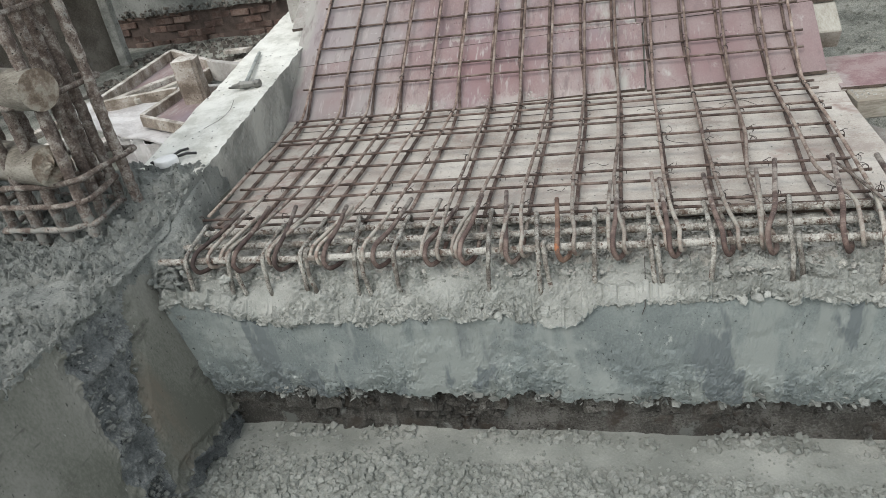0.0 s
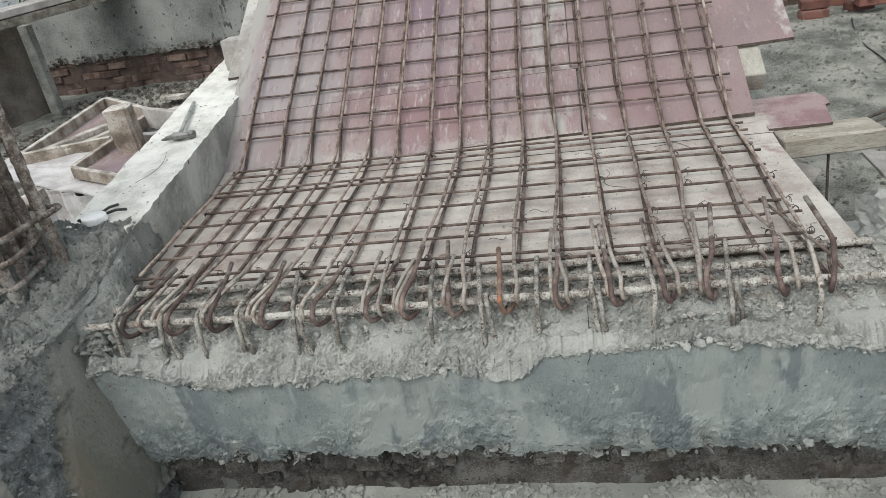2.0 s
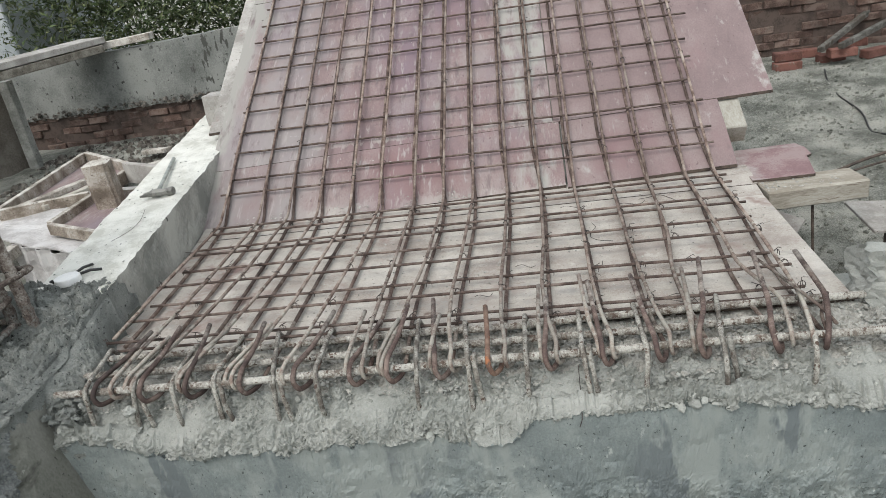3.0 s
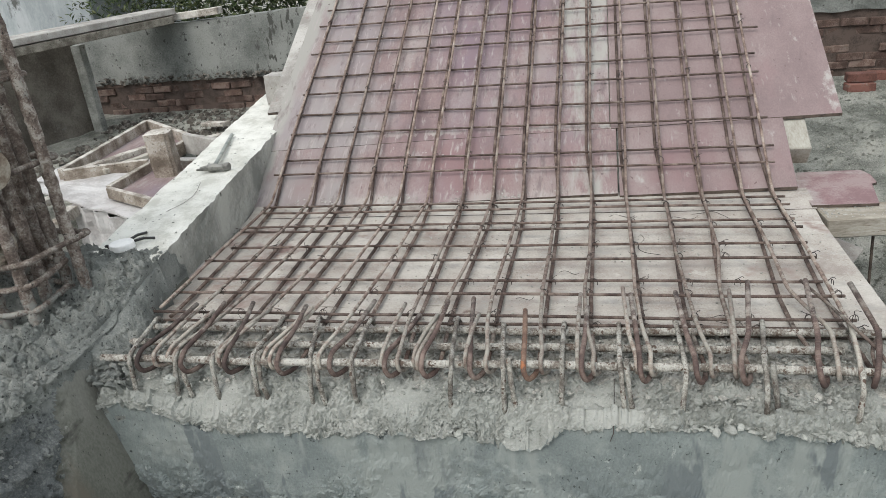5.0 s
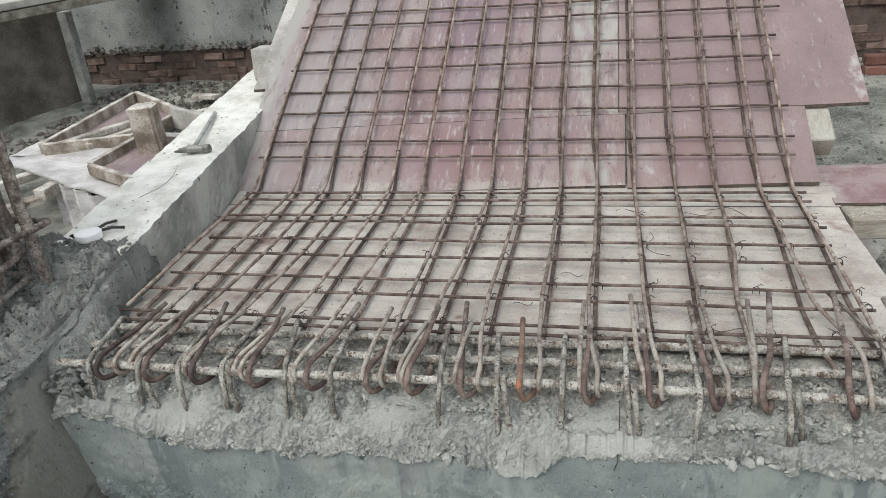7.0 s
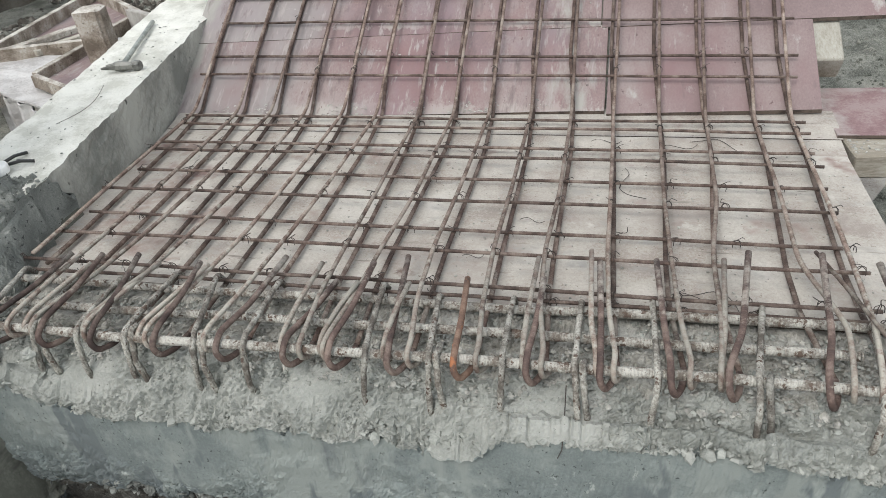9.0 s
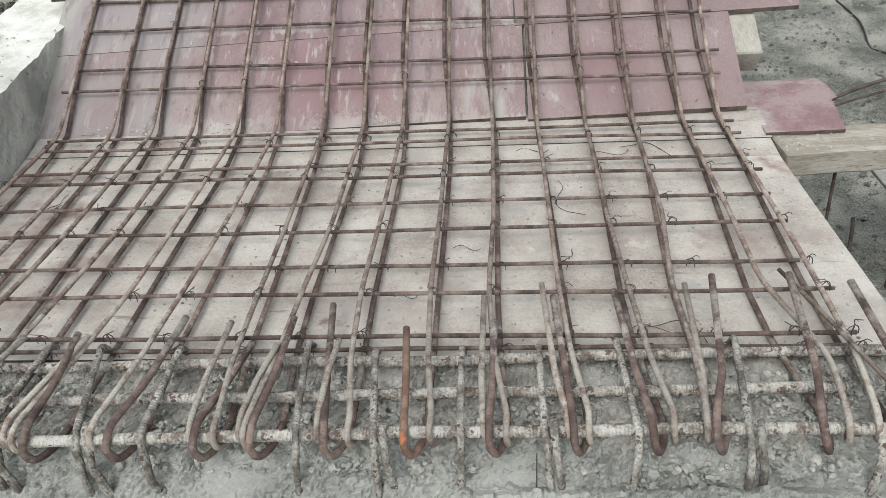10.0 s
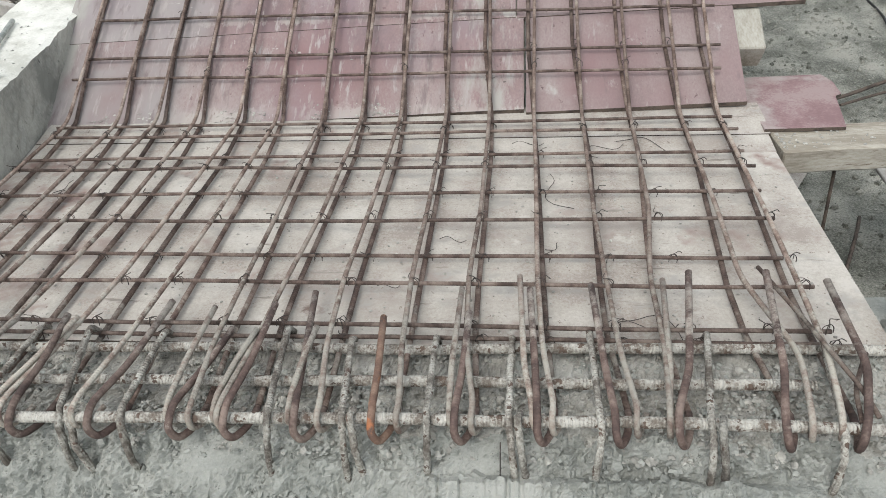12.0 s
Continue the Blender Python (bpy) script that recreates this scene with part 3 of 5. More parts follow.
def ground():
    def steps(fine_lo, fine_hi, fine, far):
        out = [fine_lo + fine * i for i in range(int((fine_hi - fine_lo) / fine) + 1)]
        a, b, s = out[0], out[-1], fine
        lower, upper = [], []
        while b < far:
            s *= 1.35
            a, b = a - s, b + s
            lower.append(a), upper.append(b)
        return lower[::-1] + out + upper

    xs, ys = steps(-4.0, 6.0, 0.05, 900), steps(-1.2, 6.6, 0.04, 900)
    verts = [(x, y, ground_z(x, y)) for y in ys for x in xs]
    w = len(xs)
    faces = [(j * w + i, j * w + i + 1, (j + 1) * w + i + 1, (j + 1) * w + i) for j in range(len(ys) - 1) for i in range(w - 1)]
    ob = stuff_mesh("ground", verts, faces, SOIL)
    ob.data.materials.append(DUST)
    for q in ob.data.polygons:
        c = q.center
        q.material_index = 1 if c.y < 0.05 and math.hypot(c.x - 1.9, c.y) < 3.2 + 1.2 * fuzz(c.x, c.y, 0, 0.8, 3) else 0
    ob.data.polygons.foreach_set("use_smooth", [True] * len(ob.data.polygons))
    return tagged(ob, "dry grey soil ground of the building site", "ground", kind="structure")


ground()

# ---- the front beam on its brick footing ----
BEAM_X0, BEAM_X1 = 0.40, 4.6


def beam_edge(x):
    return 0.560 - 0.074 * smooth(0.50, 0.85, x) + 0.018 * smooth(1.1, 1.45, x) + 0.052 * smooth(1.75, 1.95, x) - 0.04 * smooth(2.4, 2.75, x) - 0.024 * smooth(1.60, 1.68, x) * smooth(1.85, 1.74, x) + 0.008 * fuzz(x, 0, 0, 3.1, 8) + 0.018 * fuzz(x, 0, 0, 11, 2) + 0.012 * rugged(x, 0, 0, 26, 4) + 0.012 * terrace(fuzz(x, 0, 0, 19, 6), 0.3, 0.2)


def beam_profile(x):
    """Front foot, front face, broken upper edge, rough top: (y, z, roughness)."""
    low = 0.196 + 0.014 * fuzz(x, 0, 0, 4.0, 3) + 0.034 * terrace(noise.fractal((x * 11, 2.0, 5.0), 0.7, 2.1, 4), 0.22, 0.2)
    edge = beam_edge(x)
    lip = 0.003 + 0.014 * smooth(-0.15, 0.3, fuzz(x, 0, 0, 6, 9))
    return [(0.30, 0.20, 0.0), (0.02, low + 0.012, 0.2), (-0.035, low + 0.004, 0.5), (-0.062, low, 0.8), (-0.068, low + 0.035, 0.95), (-0.064, 0.335, 0.34), (-0.060, edge - 0.03, 0.14), (-0.058, edge, 0.2),
            (-0.059 - lip, edge + 0.005, 0.9), (-0.052 - 0.7 * lip, edge + 0.026, 0.9), (-0.036, edge + 0.055, 0.7), (-0.012, 0.584, 0.7), (0.02, 0.610, 0.9), (0.07, 0.632, 0.9), (0.20, 0.634, 0.9), (0.30, 0.634, 0.3)]


def front_beam():
    beam = thing("ground_beam", (2.4, 0.1, 0), "cast grey concrete ground beam with a broken rough top edge", "beam", kind="structure")
    bm = bmesh.new()
    rows = []
    stations = [BEAM_X0 + 0.0042 * i for i in range(690)]
    while stations[-1] < BEAM_X1:
        stations.append(stations[-1] + 0.016)
    cells = (2, 3, 4, 7, 14, 10, 4, 3, 6, 9, 9, 10, 12, 26, 8)
    for x in stations:
        prof = beam_profile(x)
        ring = []
        for k, (y0, z0, r0), (y1, z1, r1) in zip(cells, prof, prof[1:]):
            for s in range(k):
                f = s / k
                y, z, r = y0 + (y1 - y0) * f, z0 + (z1 - z0) * f, r0 + (r1 - r0) * f
                patch = smooth(-0.12, 0.30, fuzz(x, y, z, 6, 11) + 0.30 * smooth(0.06, 0.0, z - prof[7][1]))
                patch = max(patch, smooth(0.02, 0.06, y))
                q = Vector((x, y, z))
                q += 0.012 * Vector((fuzz(x, y, z, 30, 1), fuzz(x, y, z, 30, 5), fuzz(x, y, z, 30, 8)))
                plates = terrace(noise.fractal(q * 15, 0.7, 2.1, 4), 0.30, 0.10)
                small = terrace(noise.fractal(q * 34 + Vector((3, 9, 1)), 0.8, 2.1, 3), 0.32, 0.12)
                lump = 0.030 * plates * (0.15 + 0.85 * patch) + 0.013 * small * patch + 0.0018 * noise.fractal(q * 90, 0.7, 2.1, 2) + 0.006 * fuzz(x, y, z, 7, 2)
                ring.append(bm.verts.new((x, y - 0.65 * r * lump, z + 0.75 * r * lump)))
        ring.append(bm.verts.new((x, prof[-1][0], prof[-1][1])))
        rows.append(ring)
    m = min(len(r) for r in rows)
    for a, b in zip(rows, rows[1:]):
        for k in range(m - 1):
            bm.faces.new((a[k], b[k], b[k + 1], a[k + 1]))
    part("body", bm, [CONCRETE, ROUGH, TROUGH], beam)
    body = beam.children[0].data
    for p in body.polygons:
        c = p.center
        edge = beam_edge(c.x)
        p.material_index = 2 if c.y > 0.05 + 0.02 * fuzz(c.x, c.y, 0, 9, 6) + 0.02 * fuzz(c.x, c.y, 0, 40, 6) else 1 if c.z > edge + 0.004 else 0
    flakes, grit = [], []
    for _ in range(4200):
        x = rng.uniform(0.45, 3.6)
        q = rng.random() if rng.random() < 0.65 else 0.3 * rng.random()
        y, z = -0.058 + 0.08 * q, beam_edge(x) + 0.006 + (0.602 - beam_edge(x)) * q
        if fuzz(x, y, z, 7, 11) + 0.5 * fuzz(x, y, z, 20, 3) + (0.22 if q < 0.2 else 0) + rng.uniform(-0.3, 0.3) < 0.06:
            continue
        s = abs(rng.gauss(0, 1))
        flakes.append((x, y - 0.003, z + 0.001, 0.0018 + 0.0034 * s * (1.25 if q < 0.4 else 0.85)))
    for _ in range(9500):
        x, y = rng.uniform(0.45, 3.3), rng.uniform(0.0, 0.28)
        if fuzz(x, y, 0, 9, 17) > -0.12:
            (grit if rng.random() < 0.4 else flakes).append((x, y, 0.612 + 0.026 * smooth(0.02, 0.07, y), 0.0016 + 0.0042 * abs(rng.gauss(0, 1))))
    for _ in range(1300):
        x, q = rng.uniform(0.45, 3.3), rng.random() ** 1.8
        if fuzz(x, q, 0, 5, 23) + 0.25 * (1 - q) + rng.uniform(-0.25, 0.25) < 0.05:
            continue
        flakes.append((x, -0.062 + 0.08 * q, beam_edge(x) + 0.008 + (0.602 - beam_edge(x)) * q, 0.005 + 0.015 * rng.random() ** 2))
    chips("mortar_flake", flakes, FLAKE, beam, flat=0.34, label="thin flakes of broken mortar", tilt=0.75)
    chips("mortar_crumb", grit, CRUMB, beam, flat=0.5, label="loose crumbs of broken mortar")
    hang = []
    for _ in range(1500):
        x = rng.uniform(0.44, 3.9)
        if fuzz(x, 0, 0, 9, 31) > -0.15:
            low = 0.205 + 0.012 * fuzz(x, 0, 0, 4.0, 3) + 0.014 * fuzz(x, 0, 0, 17.0, 5)
            hang.append((x, -0.060 + rng.uniform(-0.006, 0.04), low + rng.uniform(-0.035, 0.012), 0.004 + 0.008 * abs(rng.gauss(0, 1))))
    chips("mortar_fringe", hang, FRINGE, beam, flat=0.22, label="ragged fringe of leaked mortar", tilt=1.3)
    return beam


front_beam()

# footing of brick under the beam
def footing():
    wall = thing("brick_footing", (2.4, 0.08, 0), "low brick footing smeared with grey mortar under the beam", "footing", kind="structure")
    bm = shell((BEAM_X0, -0.006, -0.1), (BEAM_X1, 0.26, 0.205), 0.012)
    for v in bm.verts:
        x, y, z = v.co
        if y < -0.01:
            v.co.y += 0.012 * fuzz(x, y, z, 12) + 0.040 * terrace(noise.fractal((x * 14, 1.0, z * 18), 0.7, 2.1, 4), 0.25, 0.15) - 0.010 * max(0, 1 - abs(z - 0.112 - 0.012 * fuzz(x, 0, 0, 5)) / 0.014)
    part("mortar_bed", bm, BRICK_GREY, wall)
    one = bmesh.new()
    box(one, (-0.0490, -0.05, -0.050), (0.0490, 0.05, 0.050), 0.007)
    bmesh.ops.subdivide_edges(one, edges=[e for e in one.edges if e.calc_length() > 0.07], cuts=2)
    wobble(one, 0.009, 24, 3)
    me = bpy.data.meshes.new("brick")
    one.to_mesh(me), one.free()
    me.materials.append(BRICK_GREY)
    for row in range(2):
        x = BEAM_X0 + 0.06 - 0.05 * row
        while x < BEAM_X1 - 0.06:
            share("brick", me, wall, pose(x + rng.uniform(-0.005, 0.005), 0.036 + 0.020 * row + rng.uniform(-0.028, 0.016), 0.148 - 0.118 * row + rng.uniform(-0.005, 0.005), rng.uniform(-5, 5), rng.uniform(-2.5, 2.5) + rng.choice((0, 180)), rng.uniform(-4, 4)))
            x += 0.116
    spots = [(x, -0.018 + rng.uniform(-0.012, 0.016), z, 0.005 + 0.022 * rng.random() ** 2) for x, z in ((rng.uniform(0.45, 4.2), 0.03 + 0.17 * rng.random()) for _ in range(2000)) if fuzz(x, 0, z, 6, 41) > 0.08]
    chips("mortar_lump", spots, BRICK_GREY, wall, flat=0.40, tilt=1.2, label="lumps of squeezed-out mortar")


footing()

# ---- the side wall and joint block ----
def off_line(x, y, x0, y0, x1, y1):
    """How far a point lies from a straight mark on the ground plan."""
    dx, dy = x1 - x0, y1 - y0
    s = min(1, max(0, ((x - x0) * dx + (y - y0) * dy) / (dx * dx + dy * dy)))
    return math.hypot(x - x0 - s * dx, y - y0 - s * dy)


def board_line(y):
    """Edge of the board that was pressed along the joint."""
    return 0.360 + 0.26 * min(0, y) + 0.15 * min(0.10, max(0, y)) + 0.05 * max(0, y - 0.10)


def block_top(x, y):
    """Trowelled by hand: higher towards the wall, with the marks of shutter boards."""
    z = 0.735 + 0.088 * smooth(0.05, 0.46, y) - 0.10 * smooth(0.53 + 0.04 * fuzz(x, 0, 0, 9), 0.60, y)
    wx, wy = x + 0.012 * fuzz(x, y, 0, 14, 6), y + 0.012 * fuzz(x, y, 0, 14, 8)
    board = x - board_line(y) + 0.003 * fuzz(x, y, 0, 20, 6)
    strip = smooth(0.0, 0.012, board) * smooth(-0.16, -0.12, y)
    band = smooth(-0.31, -0.29, wy) * smooth(-0.175, -0.19, wy) * smooth(0.33, 0.27, x)
    coarse = 1 - 0.85 * max(strip, band)
    crack = abs(fuzz(x, y, 0, 11, 14))
    z += 0.008 * fuzz(x, y, 0, 7, 2) + coarse * (0.030 * terrace(noise.fractal((x * 15, y * 15, 4), 0.7, 2.1, 4), 0.30, 0.12) + 0.015 * noise.fractal((x * 48, y * 48, 9), 0.7, 2.1, 3) - 0.014 * max(0, 1 - crack / 0.05))
    for mark, half, deep in (((0.115, -0.26, 0.188, 0.115), 0.014, 0.036), ((-0.20, -0.21, 0.253, -0.161), 0.017, 0.052)):
        d = off_line(wx, wy, *mark)
        z += -deep * max(0, 1 - d / half) + 0.010 * max(0, 1 - abs(d - 0.024) / 0.010)
    z += (-0.050 * max(0, 1 - abs(board) / 0.013) + 0.013 * max(0, 1 - abs(board - 0.016) / 0.010)) * smooth(-0.24, -0.19, y)
    edge = wy + 0.318 - 0.23 * (wx - 0.25)
    z -= 0.020 * smooth(0.008, -0.008, edge)
    z += 0.012 * max(0, 1 - abs(edge - 0.014) / 0.014) * (0.5 + fuzz(x, y, 0, 30))
    z -= 0.012 * smooth(0.0, 0.03, board) * smooth(-0.25, -0.1, y)
    return z


def seam_at(z):
    """Where the lumpy joint between the two smooth form faces lies at this height, and its half width."""
    return -0.31 - 0.33 * (0.72 - z), max(0.08, 0.155 - 0.22 * (0.72 - z))


def joint_block():
    """A rough concrete joint, from which the column's steel stands up; its side runs towards the camera."""
    block = thing("joint_block", (-0.3, -0.4, 0), "fresh rough concrete joint block with board grooves on top", "concrete block", kind="structure")
    bm = shell((-0.75, -1.0, -0.05), (0.405, 0.60, 0.735), 0.0068)
    for v in bm.verts:
        x, y, z = v.co
        if z > 0.734:
            v.co.z = block_top(x, y)
        if x > 0.40:
            mid, half = seam_at(z)
            seam = max(0, min(1, (half + 0.05 - abs(y - mid + 0.03 * fuzz(0, y, z, 7))) / 0.07))
            seam = max(seam, smooth(0.16, 0.08, z + 0.06 * fuzz(0, y, z, 6, 2)))
            lump = -0.010 + 0.014 * fuzz(x, y, z, 9) + 0.026 * terrace(noise.fractal((x * 20, y * 20, z * 20 + 3), 0.8, 2.1, 4), 0.30, 0.16)
            v.co.x += 0.24 * (0.70 - min(z, 0.70)) + 0.002 * fuzz(x, y, z, 6) + lump * seam - 0.03 * smooth(0.085, 0.06, z + 0.02 * fuzz(0, y, 0, 12)) + (0.008 + 0.014 * fuzz(x, y, z, 24, 2) + 0.006 * rugged(x, y, z, 30, 2)) * smooth(0.68, 0.735, z)
            v.co.y += 0.012 * fuzz(x, y, z, 26, 7) * smooth(0.62, 0.735, z)
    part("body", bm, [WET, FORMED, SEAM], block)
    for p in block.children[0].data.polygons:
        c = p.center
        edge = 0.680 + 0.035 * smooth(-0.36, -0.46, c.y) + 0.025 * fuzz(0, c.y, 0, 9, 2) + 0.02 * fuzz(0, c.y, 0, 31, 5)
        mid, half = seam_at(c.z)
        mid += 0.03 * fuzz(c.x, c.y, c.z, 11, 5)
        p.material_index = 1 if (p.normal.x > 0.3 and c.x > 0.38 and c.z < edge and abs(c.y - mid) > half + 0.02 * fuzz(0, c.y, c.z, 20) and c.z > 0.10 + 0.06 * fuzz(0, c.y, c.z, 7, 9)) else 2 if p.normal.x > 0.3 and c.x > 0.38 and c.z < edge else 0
    bm = bmesh.new()
    nx, ny = 26, 84
    net = []
    for j in range(ny + 1):
        row = []
        for i in range(nx + 1):
            u, y = i / nx, -0.06 + 0.485 * j / ny
            wide = 0.135 + 0.03 * fuzz(0, y, 0, 9, 3) - 0.105 * smooth(0.12, 0.40, y)
            x = board_line(y) + 0.024 + wide * u
            z = 0.722 + 0.085 * smooth(0.05, 0.46, y) - 0.045 * u - 0.14 * u ** 4 - 0.12 * smooth(0.03, -0.06, y) + smooth(0.10, 0.40, u) * (0.024 * terrace(noise.fractal((x * 22, y * 22, 5), 0.7, 2.1, 4), 0.3, 0.15) + 0.010 * rugged(x, y, 0, 50, 1))
            row.append(bm.verts.new((x, y, z)))
        net.append(row)
    for a, b in zip(net, net[1:]):
        for i in range(nx):
            bm.faces.new((a[i], a[i + 1], b[i + 1], b[i]))
    rim = net[0] + [r[-1] for r in net[1:]] + net[-1][-2::-1] + [r[0] for r in net[-2:0:-1]]
    low = [bm.verts.new((v.co.x, v.co.y, 0.52)) for v in rim]
    for k in range(len(rim)):
        q = (k + 1) % len(rim)
        bm.faces.new((rim[q], rim[k], low[k], low[q]))
    part("spill", bm, WET, block, "spilled concrete shoulder")
    spots = [(0.41 + rng.uniform(0.0, 0.12), rng.uniform(-0.06, 0.28), 0.615 + rng.uniform(0, 0.05), 0.008 + 0.02 * rng.random() ** 2) for _ in range(160)]
    for _ in range(4200):
        x, y = rng.uniform(-0.5, 0.40), rng.uniform(-0.5, 0.52)
        if fuzz(x, y, 0, 7, 51) > -0.02:
            spots.append((x, y, block_top(x, y) + 0.002, 0.003 + 0.012 * rng.random() ** 2.5))
    for _ in range(450):
        z = rng.uniform(0.06, 0.70)
        mid, half = seam_at(z)
        y = mid + half * rng.uniform(-1.0, 1.0)
        if fuzz(0, y, z, 9, 61) > 0.0:
            spots.append((0.405 + 0.24 * (0.70 - z) + rng.uniform(-0.008, 0.006), y, z, 0.003 + 0.011 * rng.random() ** 2.5))
    chips("concrete_lump", spots, WET, block, flat=0.5, tilt=0.9, label="spilled lumps of fresh concrete")


joint_block()


def side_wall():
    """The stub wall beside the flight; its pale top rises gently."""
    wall = thing("wall_side", (0.2, 1.6, 0), "grey concrete stub wall with a pale screeded top", "wall", kind="structure")
    bm = shell((0.085, 0.44, 0.1), (0.385, 3.1, 0.85), 0.022)
    for v in bm.verts:
        x, y, z = v.co
        top = 0.806 + 0.100 * (y - 0.43)
        v.co.z = 0.1 + (z - 0.1) * (top - 0.1) / 0.75
        v.co.x += -0.043 * (y - 0.5) + 0.005 * fuzz(x, y, z, 6) + 0.003 * fuzz(x, y, z, 20, 3) - 0.010 * max(0, fuzz(x, y, z, 34, 6)) * (1 if x > 0.38 else 0)
        if z > 0.84:
            v.co.z += 0.006 * fuzz(x, y, 0, 7) + 0.004 * fuzz(x, y, 0, 25) - (0.006 + 0.010 * max(0, fuzz(x, y, 0, 16, 4)) if x > 0.38 else 0)
    part("body", bm, [WALLSIDE, SCREED], wall, smooth=False)
    for p in wall.children[0].data.polygons:
        p.material_index = 1 if p.normal.z > 0.7 else 0
    bm = shell((0.112, 2.20, 0.90), (0.300, 2.34, 1.150), 0.03)
    wobble(bm, 0.006, 11)
    part("upstand", bm, PLY_PALE, wall, "pale upstand carrying the edge board")
    return wall


side_wall()


# ---- formwork of the landing and the flight ----
def sheet(name, x0, x1, y0, y1, sloped, material, parent, thick=0.012, lift=0.0, label=""):
    bm = shell((x0, y0, -thick), (x1, y1, 0.0), 0.09)
    for v in bm.verts:
        x, y, z = v.co
        if sloped:
            y += 0.033 * (x - 2.4)
            v.co.y = y
        base = (ramp_z(y) if sloped else PLY_Z + 0.033 * smooth(1.13, 1.40, y)) + lift
        v.co.z = base + z * (1 / math.cos(SLOPE) if sloped else 1) + 0.0012 * fuzz(x, y, 0, 3)
        if x in (x0, x1):
            v.co.x += 0.002 * fuzz(x, y, 1, 14)
            v.co.y += 0.002 * fuzz(x, y, 2, 14)
    ob = part(name, bm, [material, PLY_EDGE], parent, label)
    for p in ob.data.polygons:
        p.material_index = 0 if p.normal.z > 0.4 else 1
    return ob


def landing():
    form = thing("landing_formwork", (1.6, 0.8, 0), "dusty plywood shuttering of the stair landing on timber bearers", "formwork")
    sheet("plywood_sheet", 0.37, 2.805, 0.272, 1.135, False, PLY_DUST, form)
    sheet("plywood_strip", 0.36, 2.808, 1.138, 1.235, False, PLY_DUST, form, lift=-0.002)
    sheet("plywood_strip", 0.36, 2.815, 1.238, 1.42, False, PLY_DUST, form, lift=-0.001)
    for y in (0.42, 0.95):
        bm = bmesh.new()
        box(bm, (0.42, y - 0.04, PLY_Z - 0.106), (2.70, y + 0.04, PLY_Z - 0.017), 0.004)
        part("bearer", bm, TIMBER_OLD, form)
        for x in (0.6, 1.6, 2.6):
            bm = bmesh.new()
            box(bm, (x - 0.04, y - 0.035, 0.14), (x + 0.04, y + 0.035, PLY_Z - 0.107), 0.004)
            part("prop", bm, TIMBER_OLD, form)
    return form


def flight():
    form = thing("flight_formwork", (1.6, 2.4, 0), "red-faced plywood shuttering of the sloping stair flight, cement stained", "formwork")
    sheet("plywood_sheet", 0.300, 2.048, RAMP_Y, 1.741, True, PLY_PINK, form)
    sheet("plywood_sheet", 2.056, 2.775, RAMP_Y - 0.012, 1.738, True, PLY_MAUVE, form)
    sheet("plywood_sheet", 0.300, 2.020, 1.734, 2.93, True, PLY_PINK, form, lift=0.002)
    sheet("plywood_sheet", 2.025, 3.022, 1.730, 2.95, True, PLY_MAUVE, form, lift=0.003)
    sheet("plywood_sheet", 0.300, 2.020, 2.934, 3.75, True, PLY_PINK, form, lift=0.002)
    sheet("plywood_sheet", 2.025, 3.00, 2.955, 3.75, True, PLY_MAUVE, form, lift=0.003)
    sheet("edge_board", 0.235, 0.308, 1.985, 3.75, True, PLY_PALE, form, thick=0.012, lift=0.0012, label="pale cement-splashed edge board")
    for x in (0.6, 1.3, 2.0, 2.82):
        bm = bmesh.new()
        y0, y1 = (1.60 if x > 2.5 else 1.45), 3.7
        box(bm, (x - 0.053, 0, -0.10), (x + 0.053, (y1 - y0) / math.cos(SLOPE), -0.0), 0.005, Matrix.Translation((0, y0, ramp_z(y0) - 0.021)) @ Matrix.Rotation(SLOPE, 4, "X"))
        part("bearer", bm, BEARER, form)
        for y in (2.2, 3.2):
            bm = bmesh.new()
            box(bm, (x - 0.04, y - 0.04, 0.2), (x + 0.04, y + 0.04, ramp_z(y) - 0.13), 0.005)
            part("prop", bm, TIMBER_OLD, form)
    return form


landing()
flight()

# ---- reinforcement mats ----
TOP_X = [0.455, 0.643, 0.786, 0.926, 1.077, 1.212, 1.373, 1.507, 1.640, 1.790, 1.932, 2.082, 2.235, 2.387, 2.545, 2.662]
LAND_TOP_Y = [0.283, 0.430, 0.705, 0.985, 1.215]
LAND_LOW_Y = [0.266, 0.563, 0.868, 1.098, 1.285]
RAMP_LOW_Y = [1.572, 1.845, 2.103, 2.361, 2.62, 2.88, 3.14, 3.40]
RAMP_TOP_Y = [1.482, 1.714, 1.975, 2.258, 2.475, 2.74, 3.00, 3.26, 3.5]
NEAR_TOP = [0.475, 0.635, 0.765, 0.900, 1.060, 1.197, 1.377, 1.483, 1.622, 1.781, 1.914, 2.071, 2.227, 2.333, 2.526, 2.644]   # the same bars where they reach the beam
NEAR_LOW = [0.500, 0.665, 0.816, 0.931, 1.082, 1.227, 1.388, 1.494, 1.644, 1.797, 1.936, 2.090, 2.220, 2.338, 2.507, 2.640]
R = 0.0062
Z_TOP, Z_TOPX, Z_LOWX, Z_LOW = 0.704, 0.693, 0.676, 0.665
LIFT_TOP, LIFT_TOPX, LIFT_LOWX, LIFT_LOW = 0.044, 0.032, 0.024, 0.011
RAMP_END = 3.62
BAR_Y, BAR_Z, BAR_R = 0.020, 0.686, 0.0105      # front main bar of the beam


def bar_y(x):
    """The beam steel runs slightly askew to the landing."""
    return BAR_Y + 0.013 * (x - 1.3)


